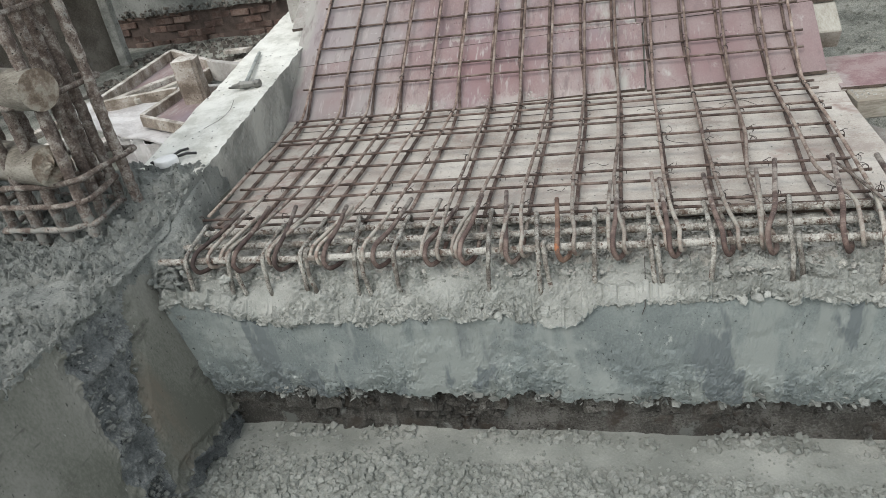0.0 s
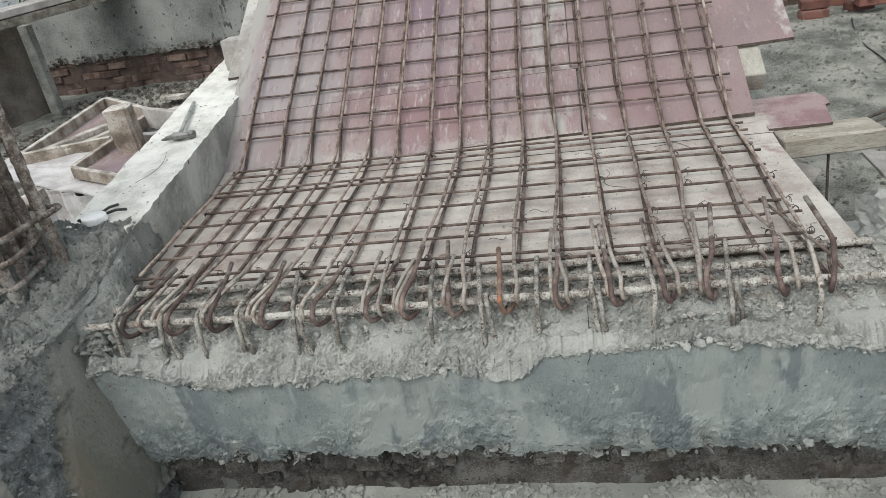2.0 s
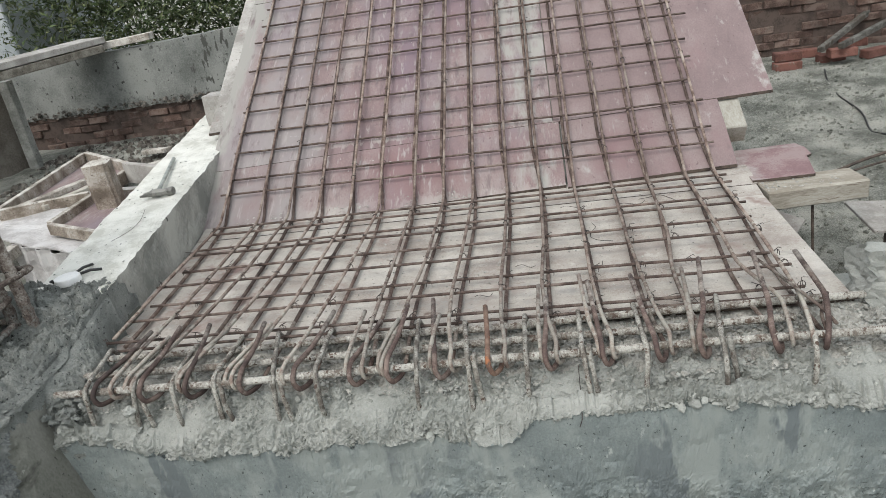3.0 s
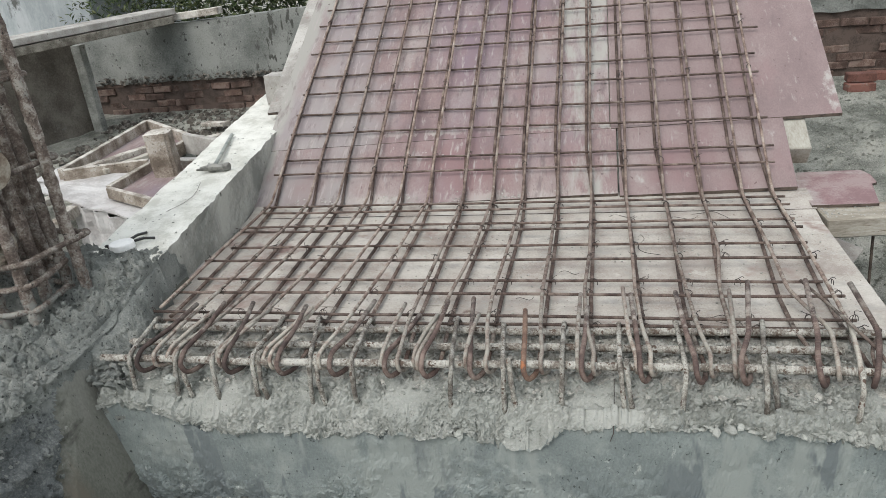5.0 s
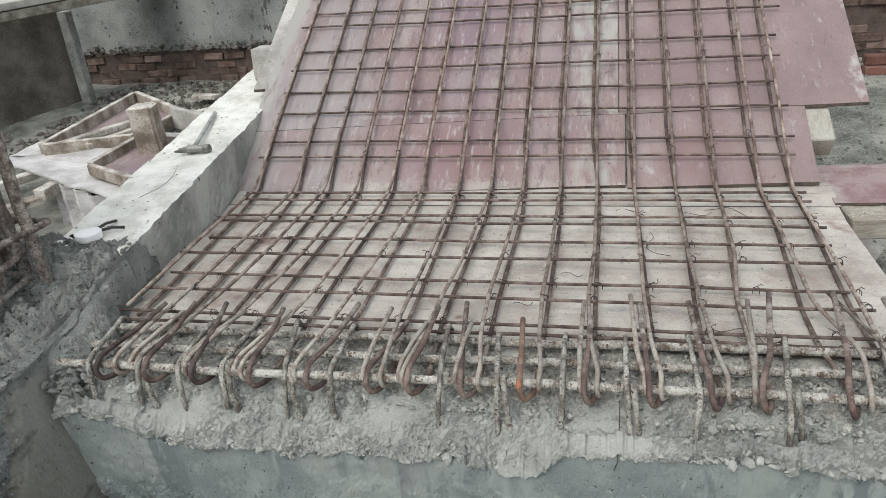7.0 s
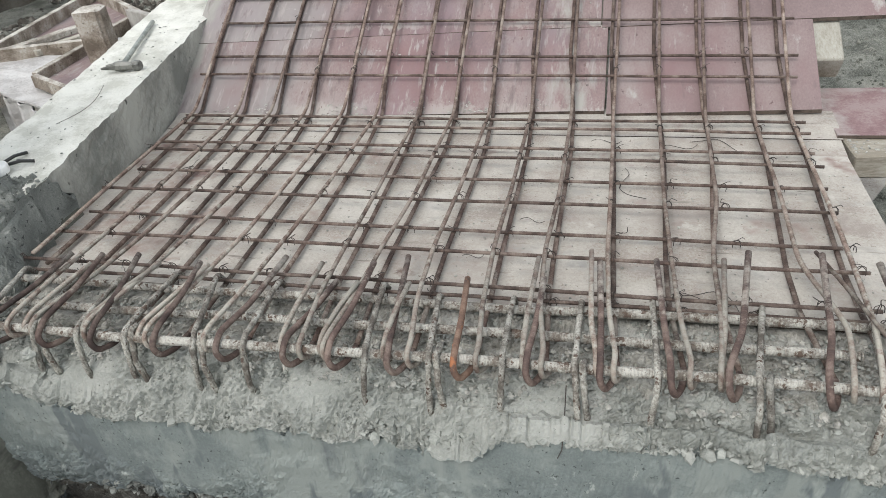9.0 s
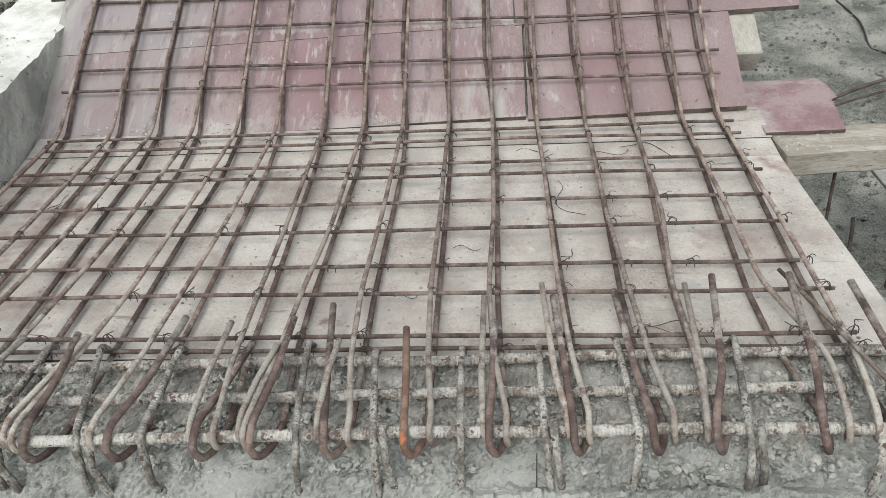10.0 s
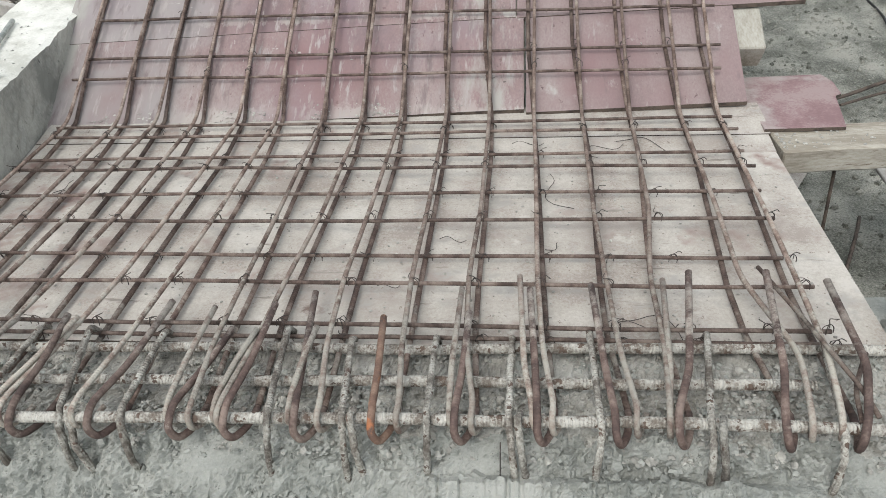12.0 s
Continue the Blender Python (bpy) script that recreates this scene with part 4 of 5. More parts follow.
def lifted(y, lift):
    return ramp_z(y) + lift / math.cos(SLOPE)


def kink(level, lift):
    """Where a landing bar at this level meets its sloping run."""
    return RAMP_Y + (level - RAMP_Z - lift / math.cos(SLOPE)) / TAN


HOOKS = [None, 0.595, 0.742, 0.884, 1.052, 1.212, 1.376, 1.482, 1.620, 1.770, 1.925, 2.077, 2.220, 2.333, 2.518, 2.632]
# where the upper mat's ends come down over the front bar, beside the hooks
ENDS = [None, 0.630, 0.700, 0.845, 1.010, 1.160, 1.395, 1.455, 1.650, 1.800, 1.940, 2.090, 2.244, 2.300, 2.548, 2.600]


def top_mat():
    mat = thing("rebar_mat", (1.6, 0.9, PLY_Z), "upper mat of brown rusty ribbed bars tied with wire", "rebar mat", "rebar mats")
    r = random.Random(3)
    for i, x in enumerate(TOP_X):
        near = NEAR_TOP[i]
        k = kink(Z_TOP, LIFT_TOP)
        if i == 0:
            pts = [(near, 0.30, Z_TOP)]
        else:
            e = ENDS[i]
            by = bar_y(e)
            pts = [(e + 0.030, by + 0.045, BAR_Z - 0.020), (e + 0.016, by + 0.012, BAR_Z - 0.030), (e + 0.004, by - 0.020, BAR_Z - 0.012), (e, by - 0.014, BAR_Z + 0.020), (e + 0.004, by + 0.018, BAR_Z + 0.032),
                   (e * 0.35 + near * 0.65 + (0.045 if i == 14 else 0), 0.20, Z_TOP + 0.010)]
        pts += [(near + r.uniform(-0.003, 0.003), 0.45, Z_TOP + 0.002), (x * 0.65 + near * 0.35 + r.uniform(-0.004, 0.004), 0.75, Z_TOP), (x, k, Z_TOP), (x + r.uniform(-0.006, 0.006), 2.2, lifted(2.2, LIFT_TOP)), (x, RAMP_END, lifted(RAMP_END, LIFT_TOP))]
        bm = bmesh.new()
        tube(bm, bent(dense(fillet(pts, 0.05), 0.12), 0.004, i * 1.7), R, 8)
        part("long_bar", bm, RUST_Y, mat, smooth=True)
    for i, y in enumerate(LAND_TOP_Y):
        bm = bmesh.new()
        x0 = 0.40 + r.uniform(0.0, 0.05)
        tube(bm, bent(dense([(x0, y + r.uniform(-0.006, 0.012), Z_TOPX), (2.660 + 0.03 * smooth(0.7, 1.0, y) + r.uniform(0.0, 0.02), y, Z_TOPX)], 0.15), 0.008, i * 3.1 + 40), R * 0.84, 7)
        part("cross_bar", bm, RUST_X, mat, smooth=True)
    for i, y in enumerate(RAMP_TOP_Y):
        bm = bmesh.new()
        tube(bm, bent(dense([(0.41 + r.uniform(-0.03, 0.02), y + r.uniform(0, 0.03), lifted(y, LIFT_TOPX)), (2.715 + r.uniform(-0.02, 0.03), y - 0.01, lifted(y - 0.01, LIFT_TOPX))], 0.15), 0.008, i * 2.3 + 70), R * 0.84, 7)
        part("cross_bar", bm, RUST_X, mat, smooth=True)
    return mat


def low_mat():
    mat = thing("rebar_mat", (1.6, 0.9, PLY_Z), "lower mat of dark rusty bars with hooked ends", "rebar mat", "rebar mats")
    r = random.Random(5)
    tips = {1: (0.640, 0.27, 0.738), 2: (0.757, 0.25, 0.755), 3: (0.842, 0.28, 0.738), 4: (1.038, 0.255, 0.742), 5: (1.245, 0.33, 0.722), 6: (1.415, 0.24, 0.722), 7: (1.492, 0.313, 0.731), 8: (1.561, 0.391, 0.700),
            9: (1.739, 0.295, 0.712), 10: (1.925, 0.30, 0.722), 11: (2.056, 0.38, 0.722), 12: (2.190, 0.40, 0.722), 13: (2.397, 0.402, 0.757), 14: (2.552, 0.390, 0.768), 15: (2.658, 0.343, 0.783)}
    for i, x in enumerate(TOP_X):
        xl = x + 0.010 + r.uniform(-0.006, 0.006)
        near = NEAR_LOW[i]
        k = kink(Z_LOW + 0.022, LIFT_LOW)
        run = [(near, 0.47, Z_LOW), (xl, 1.10, Z_LOW), (xl - 0.006, k, Z_LOW + 0.022), (x - 0.018, k + 0.25, lifted(k + 0.25, LIFT_LOW)), (x - 0.018, RAMP_END, lifted(RAMP_END, LIFT_LOW))]
        hx = HOOKS[i]
        if hx is not None:
            tip, by = tips[i], bar_y(hx)
            bow = 0.035 if i == 15 else 0.0
            hook = [tip, (hx * 0.55 + tip[0] * 0.45 - 0.006 + bow, 0.14, BAR_Z * 0.45 + tip[2] * 0.55 + 0.004), (hx - 0.014 + bow * 0.8, by + 0.004, BAR_Z + 0.030), (hx - 0.014 + bow * 0.4, by - 0.034, BAR_Z + 0.004), (hx - 0.002, by - 0.030, BAR_Z - 0.027), (hx + 0.016, by + 0.008, BAR_Z - 0.034), (hx + 0.022, by + 0.06, BAR_Z - 0.032)]
            bm = bmesh.new()
            tube(bm, bent(fillet(hook, 0.030, 5), 0.003, i * 2.9 + 11), R * 1.22, 10)
            part("hook", bm, RUST_ORANGE if i == 9 else RUST_HOOK, mat, "hook with fresh orange rust" if i == 9 else "", smooth=True)
            run = [(hx + 0.022, by + 0.055, BAR_Z - 0.032), (near, 0.30, Z_LOW)] + run
        else:
            run = [(near, 0.31, Z_LOW)] + run
        bm = bmesh.new()
        tube(bm, bent(dense(fillet(run, 0.018), 0.12), 0.003, i * 2.9 + 11), R * 1.1, 8)
        part("long_bar", bm, RUST_DARK, mat, smooth=True)
    # dusty bar ends between the hooks, curled behind the front bar
    for i, (x, tip) in enumerate(((0.668, (0.715, 0.24, 0.728)), (0.830, (0.905, 0.27, 0.722)), (0.985, (1.062, 0.256, 0.738)), (1.345, (1.353, 0.311, 0.722)), (1.440, (1.475, 0.23, 0.728)), (1.590, (1.600, 0.25, 0.722)), (1.900, (1.905, 0.385, 0.722)), (2.055, (2.033, 0.422, 0.726)), (2.308, (2.352, 0.426, 0.716)))):
        by = bar_y(x)
        pts = [tip, (x * 0.55 + tip[0] * 0.45 - 0.004, 0.15, 0.716), (x, by + 0.030, BAR_Z + 0.024), (x + 0.002, by - 0.010, BAR_Z + 0.008), (x + 0.006, by + 0.006, BAR_Z - 0.026), (x + 0.022, by + 0.036, BAR_Z - 0.020)]
        bm = bmesh.new()
        tube(bm, bent(fillet(pts, 0.026, 5), 0.003, i * 1.3 + 5), R * 1.05, 9)
        part("bar_end", bm, RUST_Y, mat, "dust-caked bar end", smooth=True)
    for i, y in enumerate(LAND_LOW_Y):
        bm = bmesh.new()
        tube(bm, bent(dense([(0.44 + r.uniform(-0.03, 0.03), y + r.uniform(-0.004, 0.02), Z_LOWX + 0.02 * smooth(1.1, 1.3, y)), (2.655 + 0.03 * smooth(0.7, 1.0, y) + r.uniform(-0.005, 0.02), y, Z_LOWX + 0.02 * smooth(1.1, 1.3, y))], 0.15), 0.008, i * 3.7 + 20), R * 0.84, 7)
        part("cross_bar", bm, RUST_X, mat, smooth=True)
    for i, y in enumerate(RAMP_LOW_Y):
        bm = bmesh.new()
        tube(bm, bent(dense([(0.42 + r.uniform(-0.03, 0.03), y + r.uniform(0, 0.03), lifted(y, LIFT_LOWX)), (2.68 + r.uniform(-0.01, 0.03), y - 0.01, lifted(y - 0.01, LIFT_LOWX))], 0.15), 0.008, i * 2.9 + 90), R * 0.84, 7)
        part("cross_bar", bm, RUST_X, mat, smooth=True)
    return mat


TOP_MAT = top_mat()
LOW_MAT = low_mat()


def beam_cage():
    cage = thing("beam_cage", (1.6, 0.12, 0.6), "thick ribbed beam bars and stirrups crusted with grey mortar", "rebar cage")
    r = random.Random(9)
    for y, z, x0, x1 in ((BAR_Y, BAR_Z, 0.445, 3.9), (0.128, 0.676, 0.42, 2.60), (0.236, 0.668, 0.40, 3.9)):
        bm = bmesh.new()
        tube(bm, bent(dense([(x0, y - 0.011, z + 0.002), (1.3, y, z), (x1, y + 0.013 * (x1 - 1.3), z)], 0.03), 0.010, y * 50), BAR_R * (0.8 if z < 0.65 else 1), 9, rough=0.0018, seed=y * 90)
        part("main_bar", bm, CRUST_X, cage, smooth=True)
    fronts = [0.550, 0.705, 0.826, 0.955, 1.136, 1.262, 1.555, 1.700, 1.861, 2.014, 2.182, 2.378, 2.605]
    backs = [0.500, 0.660, 0.800, 0.942, 1.072, 1.250, 1.527, 1.673, 1.857, 2.017, 2.180, 2.417, 2.640]
    for i, (x, back) in enumerate(zip(fronts, backs)):
        lean, by = r.uniform(-0.012, 0.016), bar_y(x)
        z0, ty = 0.580 + r.uniform(-0.012, 0.015), r.uniform(0.235, 0.29)
        pts = [(x + lean, -0.012, z0 - 0.02), (x + lean * 0.8, -0.020, z0 + 0.01), (x + lean * 0.4, -0.012, 0.65), (x, by - 0.020, BAR_Z + 0.006), (x - 0.002, by, BAR_Z + 0.022), (back, ty, 0.690 + r.uniform(-0.005, 0.012)), (back + 0.002, ty + 0.018, 0.668)]
        bm = bmesh.new()
        tube(bm, dense(fillet(pts, 0.014), 0.012), 0.0060, 8, rough=0.0022, seed=i * 5.0)
        part("stirrup", bm, CRUST_Y, cage, smooth=True)
        if i in (1, 3, 4, 7, 9, 11):
            pts = [(x + 0.034, -0.016, z0 - 0.01), (x + 0.024, -0.018, 0.64), (x + 0.014, 0.016, 0.712), (x + 0.02, 0.035, 0.706)]
            bm = bmesh.new()
            tube(bm, dense(fillet(pts, 0.012), 0.012), 0.0060, 8, rough=0.0022, seed=i * 7.0)
            part("stirrup_end", bm, CRUST_Y, cage, smooth=True)
    return cage


BEAM_CAGE = beam_cage()


def loose_bar(points, label):
    bm = bmesh.new()
    tube(bm, dense(fillet(points, 0.03), 0.05), 0.0048, 8)
    return tagged(mesh_object("bar_offcut", bm, RUST_DARK, True), label, "bar", "bar offcuts")


loose_bar([(2.555, 0.44, 0.742), (2.60, 0.28, 0.738), (2.655, 0.10, 0.722), (2.665, 0.04, 0.712)], "thin rusty bar offcut lying across the hooks")
loose_bar([(2.70, 0.20, 0.715), (2.655, 0.12, 0.700), (2.640, 0.04, 0.698)], "short dark bar end wired to the hooks")


# ---- column steel on the joint block ----
def column_cage():
    cage = thing("column_cage", (-0.15, 0.35, 0.75), "column starter bars with link ties, rusty and splashed with mortar", "rebar cage")
    r = random.Random(21)
    spots = [(0.212, 0.305), (0.150, 0.290), (0.128, 0.205), (0.145, 0.118), (0.045, 0.100), (-0.06, 0.095), (-0.17, 0.11), (0.05, 0.345), (-0.06, 0.35), (-0.17, 0.345), (-0.175, 0.22)]
    for i, (x, y) in enumerate(spots):
        bm = bmesh.new()
        dx, dy = r.uniform(-0.060, -0.040), r.uniform(0.0, 0.03)
        tube(bm, bent(dense([(x + 0.002, y, 0.70), (x + dx * 0.35, y + dy * 0.5, 1.3), (x + dx, y + dy, 2.1)], 0.014), 0.008, i * 3.0), 0.0165, 11, rough=0.0050, seed=i * 9.0)
        part("column_bar", bm, CRUST_Z, cage, smooth=True)
    for i, z in enumerate((0.800, 0.890, 0.965, 1.240, 1.510, 1.78)):
        bm = bmesh.new()
        k = -0.10 * max(0, z - 0.98)
        right, far = (0.165, 0.30) if z < 0.95 else (0.232, 0.375)
        ring = [(-0.20 + k, 0.085, z - 0.010), (0.075 + k, 0.088, z - 0.012), (0.172 + k, 0.118, z - 0.006), (right + k, far, z + 0.004), (-0.20 + k, 0.37, z), (-0.20 + k, 0.085, z - 0.010)]
        tube(bm, bent(dense(fillet(ring, 0.02), 0.012), 0.012, i * 4.0), 0.0078, 9, rough=0.0045, seed=i * 3.0)
        part("link", bm, CRUST_Z, cage, smooth=True)
    return cage


column_cage()


def log(at, length, radius, rz, ry, label, group, split=0.0):
    t = thing("timber_log", at, label, "log", group)
    bm = bmesh.new()
    m = pose(*at, 0, ry, rz)
    n, rings = 18, []
    for i in range(9):
        x = -length * (1 - i / 8)
        ring = []
        for k in range(n):
            a = 2 * math.pi * k / n
            rr = radius * (1 + 0.05 * noise.noise((x * 6 + at[2], math.cos(a), math.sin(a)))) * (0.96 if i == 8 else 1)
            ring.append(bm.verts.new(m @ Vector((x, rr * math.cos(a), rr * math.sin(a)))))
        rings.append(ring)
    for a, b in zip(rings, rings[1:]):
        for k in range(n):
            bm.faces.new((a[k], a[(k + 1) % n], b[(k + 1) % n], b[k]))
    bm.faces.new(rings[0])
    trunk = part("trunk", bm, LOG, t, smooth=True)
    bm = bmesh.new()
    nets = []
    for j in range(6):
        rr = radius * 0.97 * (j + 0.25) / 5.25
        ring = []
        for k in range(n):
            a = 2 * math.pi * k / n
            cut = split * max(0, 1 - abs(rr * math.cos(a + 0.7) / radius - 0.15) / 0.22) if split else 0
            ring.append(bm.verts.new(m @ Vector((0.001 + (0.004 + 0.3 * split) * (1 - rr / radius) * (1 + noise.noise((rr * 60, math.cos(a) * 2, math.sin(a) * 2))) - cut * 0.6 * min(1, 4 * (1 - rr / radius)), rr * math.cos(a), rr * math.sin(a)))))
        nets.append(ring)
    for p, q in zip(nets, nets[1:]):
        for k in range(n):
            bm.faces.new((p[k], q[k], q[(k + 1) % n], p[(k + 1) % n]))
    bm.faces.new(nets[0])
    part("sawn_end", bm, LOG_END, trunk)
    return t


log((0.182, 0.100, 1.275), 1.3, 0.069, -18, 0, "round debarked timber log laid through the column bars", "logs in the column steel")
log((0.105, 0.100, 1.020), 1.2, 0.072, -18, 0, "short timber log with a split brown end", "logs in the column steel", 0.045)

# ---- far walls ----
WALL_Y = 5.75


def brick_mesh(name, material, w=0.228, h=0.068, d=0.10):
    bm = bmesh.new()
    box(bm, (-w / 2, -d / 2, -h / 2), (w / 2, d / 2, h / 2), 0.006)
    wobble(bm, 0.005, 30, 2)
    me = bpy.data.meshes.new(name)
    bm.to_mesh(me), bm.free()
    me.materials.append(material)
    return me


FAR_BRICK = brick_mesh("brick", BRICK)


def far_wall():
    wall = thing("wall_far", (0, WALL_Y, 0), "old plinth wall, weathered grey plaster over exposed brick courses", "wall", kind="structure")
    bm = shell((-5.6, WALL_Y, 0.56), (8.0, WALL_Y + 0.22, 1.16), 0.08)
    for v in bm.verts:
        x, y, z = v.co
        if y < WALL_Y + 0.01:
            v.co.y += 0.010 * fuzz(x, y, z, 3) + 0.02 * fuzz(x, y, z, 9, 4) * smooth(0.75, 0.56, z)
        if z < 0.57:
            v.co.z += 0.03 * fuzz(x, y, 0, 5, 3)
        elif z > 1.15:
            v.co.z += 0.09 * smooth(-3, 0, x) + 0.008 * fuzz(x, y, 0, 6)
        if x > 2:
            v.co.z += 0.25 * (1.16 - z) / 0.6
    part("plaster", bm, PLASTER, wall)
    bm = shell((-5.6, WALL_Y + 0.028, 0.0), (8.0, WALL_Y + 0.2, 0.86), 0.12)
    part("mortar_bed", bm, MORTAR, wall)
    for row in range(8):
        z = 0.20 + 0.040 + 0.078 * row
        for x0, x1 in ((-4.0, -1.55), (3.7, 6.3)):
            if row > (4 if x0 < 0 else 6):
                continue
            x = x0 + 0.115 * (row % 2) + 0.1
            while x < x1:
                if not (row == 4 and rng.random() < 0.35):
                    share("brick", FAR_BRICK, wall, pose(x, WALL_Y + 0.06 + rng.uniform(-0.014, 0.034), z + rng.uniform(-0.007, 0.007), rng.uniform(-5, 5), rng.uniform(-2, 2), rng.uniform(-5, 5)))
                x += 0.24
    spots = [(rng.uniform(-4.0, -0.4), WALL_Y + rng.uniform(-0.05, 0.05), 0.57 + rng.uniform(-0.02, 0.05), 0.008 + 0.028 * rng.random() ** 2) for _ in range(420)]
    chips("rubble_ledge", spots, RUBBLE, wall, flat=0.7, label="rubble and mortar along the ledge")
    return wall


far_wall()


def left_wall():
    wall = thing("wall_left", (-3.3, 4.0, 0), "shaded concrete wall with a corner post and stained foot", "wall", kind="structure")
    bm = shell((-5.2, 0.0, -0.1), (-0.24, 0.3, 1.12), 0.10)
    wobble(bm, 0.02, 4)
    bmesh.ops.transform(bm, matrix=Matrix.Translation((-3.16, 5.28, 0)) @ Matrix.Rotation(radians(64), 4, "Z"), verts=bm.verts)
    # The dark body colour stands for the shade this wall lies in.
    part("body", bm, SHADED_WALL, wall)
    bm = shell((-3.225, 4.97, 0.05), (-3.125, 5.06, 1.10), 0.05)
    wobble(bm, 0.008, 5)
    part("corner_post", bm, POST, wall)
    return wall


left_wall()


def plank(name, a, b, width, thick, material, label, category="plank", group="", roll=0.0):
    """A sawn board from a to b."""
    a, b = Vector(a), Vector(b)
    d = b - a
    m = Matrix.Translation(a) @ d.to_track_quat("X", "Z").to_matrix().to_4x4() @ Matrix.Rotation(roll, 4, "X")
    bm = bmesh.new()
    box(bm, (0, -width / 2, -thick / 2), (d.length, width / 2, thick / 2), min(0.005, thick * 0.2))
    bmesh.ops.subdivide_edges(bm, edges=[e for e in bm.edges if e.calc_length() > d.length * 0.6], cuts=5)
    wobble(bm, min(thick * 0.10, 0.004), 9, a.x + a.y)
    for v in bm.verts:
        v.co = m @ v.co
    ob = mesh_object(name, bm, material)
    return tagged(ob, label, category, group)


plank("cap_plank", (-4.42, 1.6, 1.185), (-2.56, 5.72, 1.305), 0.42, 0.06, PLY_PALE, "long pale shuttering plank lying along the top of the wall")
# LOG's dark tone on this timber also carries shade under the plank.
plank("cap_timber", (-4.30, 1.6, 1.105), (-2.42, 5.60, 1.225), 0.10, 0.075, LOG, "cement-splashed squared timber under the plank's edge", "timber")
plank("cap_plank", (-2.75, 5.72, 1.225), (-1.95, 5.80, 1.265), 0.16, 0.07, TIMBER_OLD, "short grey board at the end of the wall cap")


def shed():
    s = thing("shed", (-5.2, 8.2, 0), "pale blue-white sheet-metal shed with rain streaks", "shed")
    bm = bmesh.new()
    box(bm, (-9.0, 7.6, 0), (-4.8, 10.5, 3.0), 0.02)
    part("wall", bm, SHED, s)
    bm = bmesh.new()
    box(bm, (-9.2, 7.4, 3.0), (-4.65, 10.7, 3.1), 0.01)
    part("roof", bm, SHED, s)


shed()


def bushes():
    verts, faces = [], []
    r = random.Random(31)
    for _ in range(52000):
        x, y = r.uniform(-4.6, 9.0), r.uniform(6.6, 9.5)
        top = 2.4 + 0.5 * fuzz(x, y, 0, 0.9)
        z = 0.2 + (top - 0.2) * r.random() ** 0.7
        s = r.uniform(0.025, 0.06) + 0.04 * (y - 6.6) / 3
        m = Euler((r.uniform(-1, 1), r.uniform(-1, 1), r.uniform(0, 6.3))).to_matrix()
        base = len(verts)
        for p in ((-s, 0, 0), (0, -s * 0.3, 0.01), (s, 0, 0), (0, s * 0.3, 0.01)):
            verts.append(tuple(m @ Vector(p) + Vector((x, y, z))))
        faces.append((base, base + 1, base + 2, base + 3))
    return tagged(stuff_mesh("bush", verts, faces, LEAF), "dense green bushes growing behind the site wall", "bush", kind="stuff")


bushes()

# ---- binding wire at the crossings ----
def tie_mesh(seed):
    r = random.Random(seed)
    bm = bmesh.new()
    a = 0.0095
    loop = [(a, -0.006, -0.012), (a, -0.004, 0.002), (0.003, 0.0, 0.009), (-a, 0.005, 0.002), (-a, 0.006, -0.012)]
    tube(bm, fillet(loop, 0.004, 2), 0.0011, 4)
    loop = [(-a, -0.006, -0.012), (-a, -0.004, 0.002), (0.0, 0.001, 0.0105), (a, 0.006, 0.001), (a, 0.006, -0.012)]
    tube(bm, fillet(loop, 0.004, 2), 0.0011, 4)
    tail = [(0.0, 0.0, 0.009), (r.uniform(0.006, 0.014), r.uniform(0.0, 0.012), 0.014), (r.uniform(0.012, 0.026), r.uniform(-0.006, 0.016), r.uniform(0.008, 0.02))]
    tube(bm, fillet(tail, 0.004, 2), 0.0011, 4)
    me = bpy.data.meshes.new("tie_wire")
    bm.to_mesh(me), bm.free()
    me.materials.append(WIRE)
    return me


def ties():
    kinds = [tie_mesh(k) for k in range(5)]
    r = random.Random(44)
    for xs, rows, mat, level in ((TOP_X, LAND_TOP_Y, TOP_MAT, Z_TOP), ([x + 0.016 for x in TOP_X], LAND_LOW_Y, LOW_MAT, Z_LOWX)):
        for j, y in enumerate(rows):
            for i, x in enumerate(xs):
                if r.random() < 0.72:
                    share("tie_wire", r.choice(kinds), mat, pose(x, y + 0.002, level, 0, 0, r.choice((0, 180)) + r.uniform(-25, 25)))
    for rows, mat, lift in ((RAMP_TOP_Y, TOP_MAT, LIFT_TOP), (RAMP_LOW_Y, LOW_MAT, LIFT_LOWX)):
        for j, y in enumerate(rows[:6]):
            for i, x in enumerate(TOP_X):
                if r.random() < 0.5:
                    share("tie_wire", r.choice(kinds), mat, pose(x, y + 0.008, lifted(y + 0.008, lift), 30, 0, r.choice((0, 180)) + r.uniform(-25, 25)))


ties()


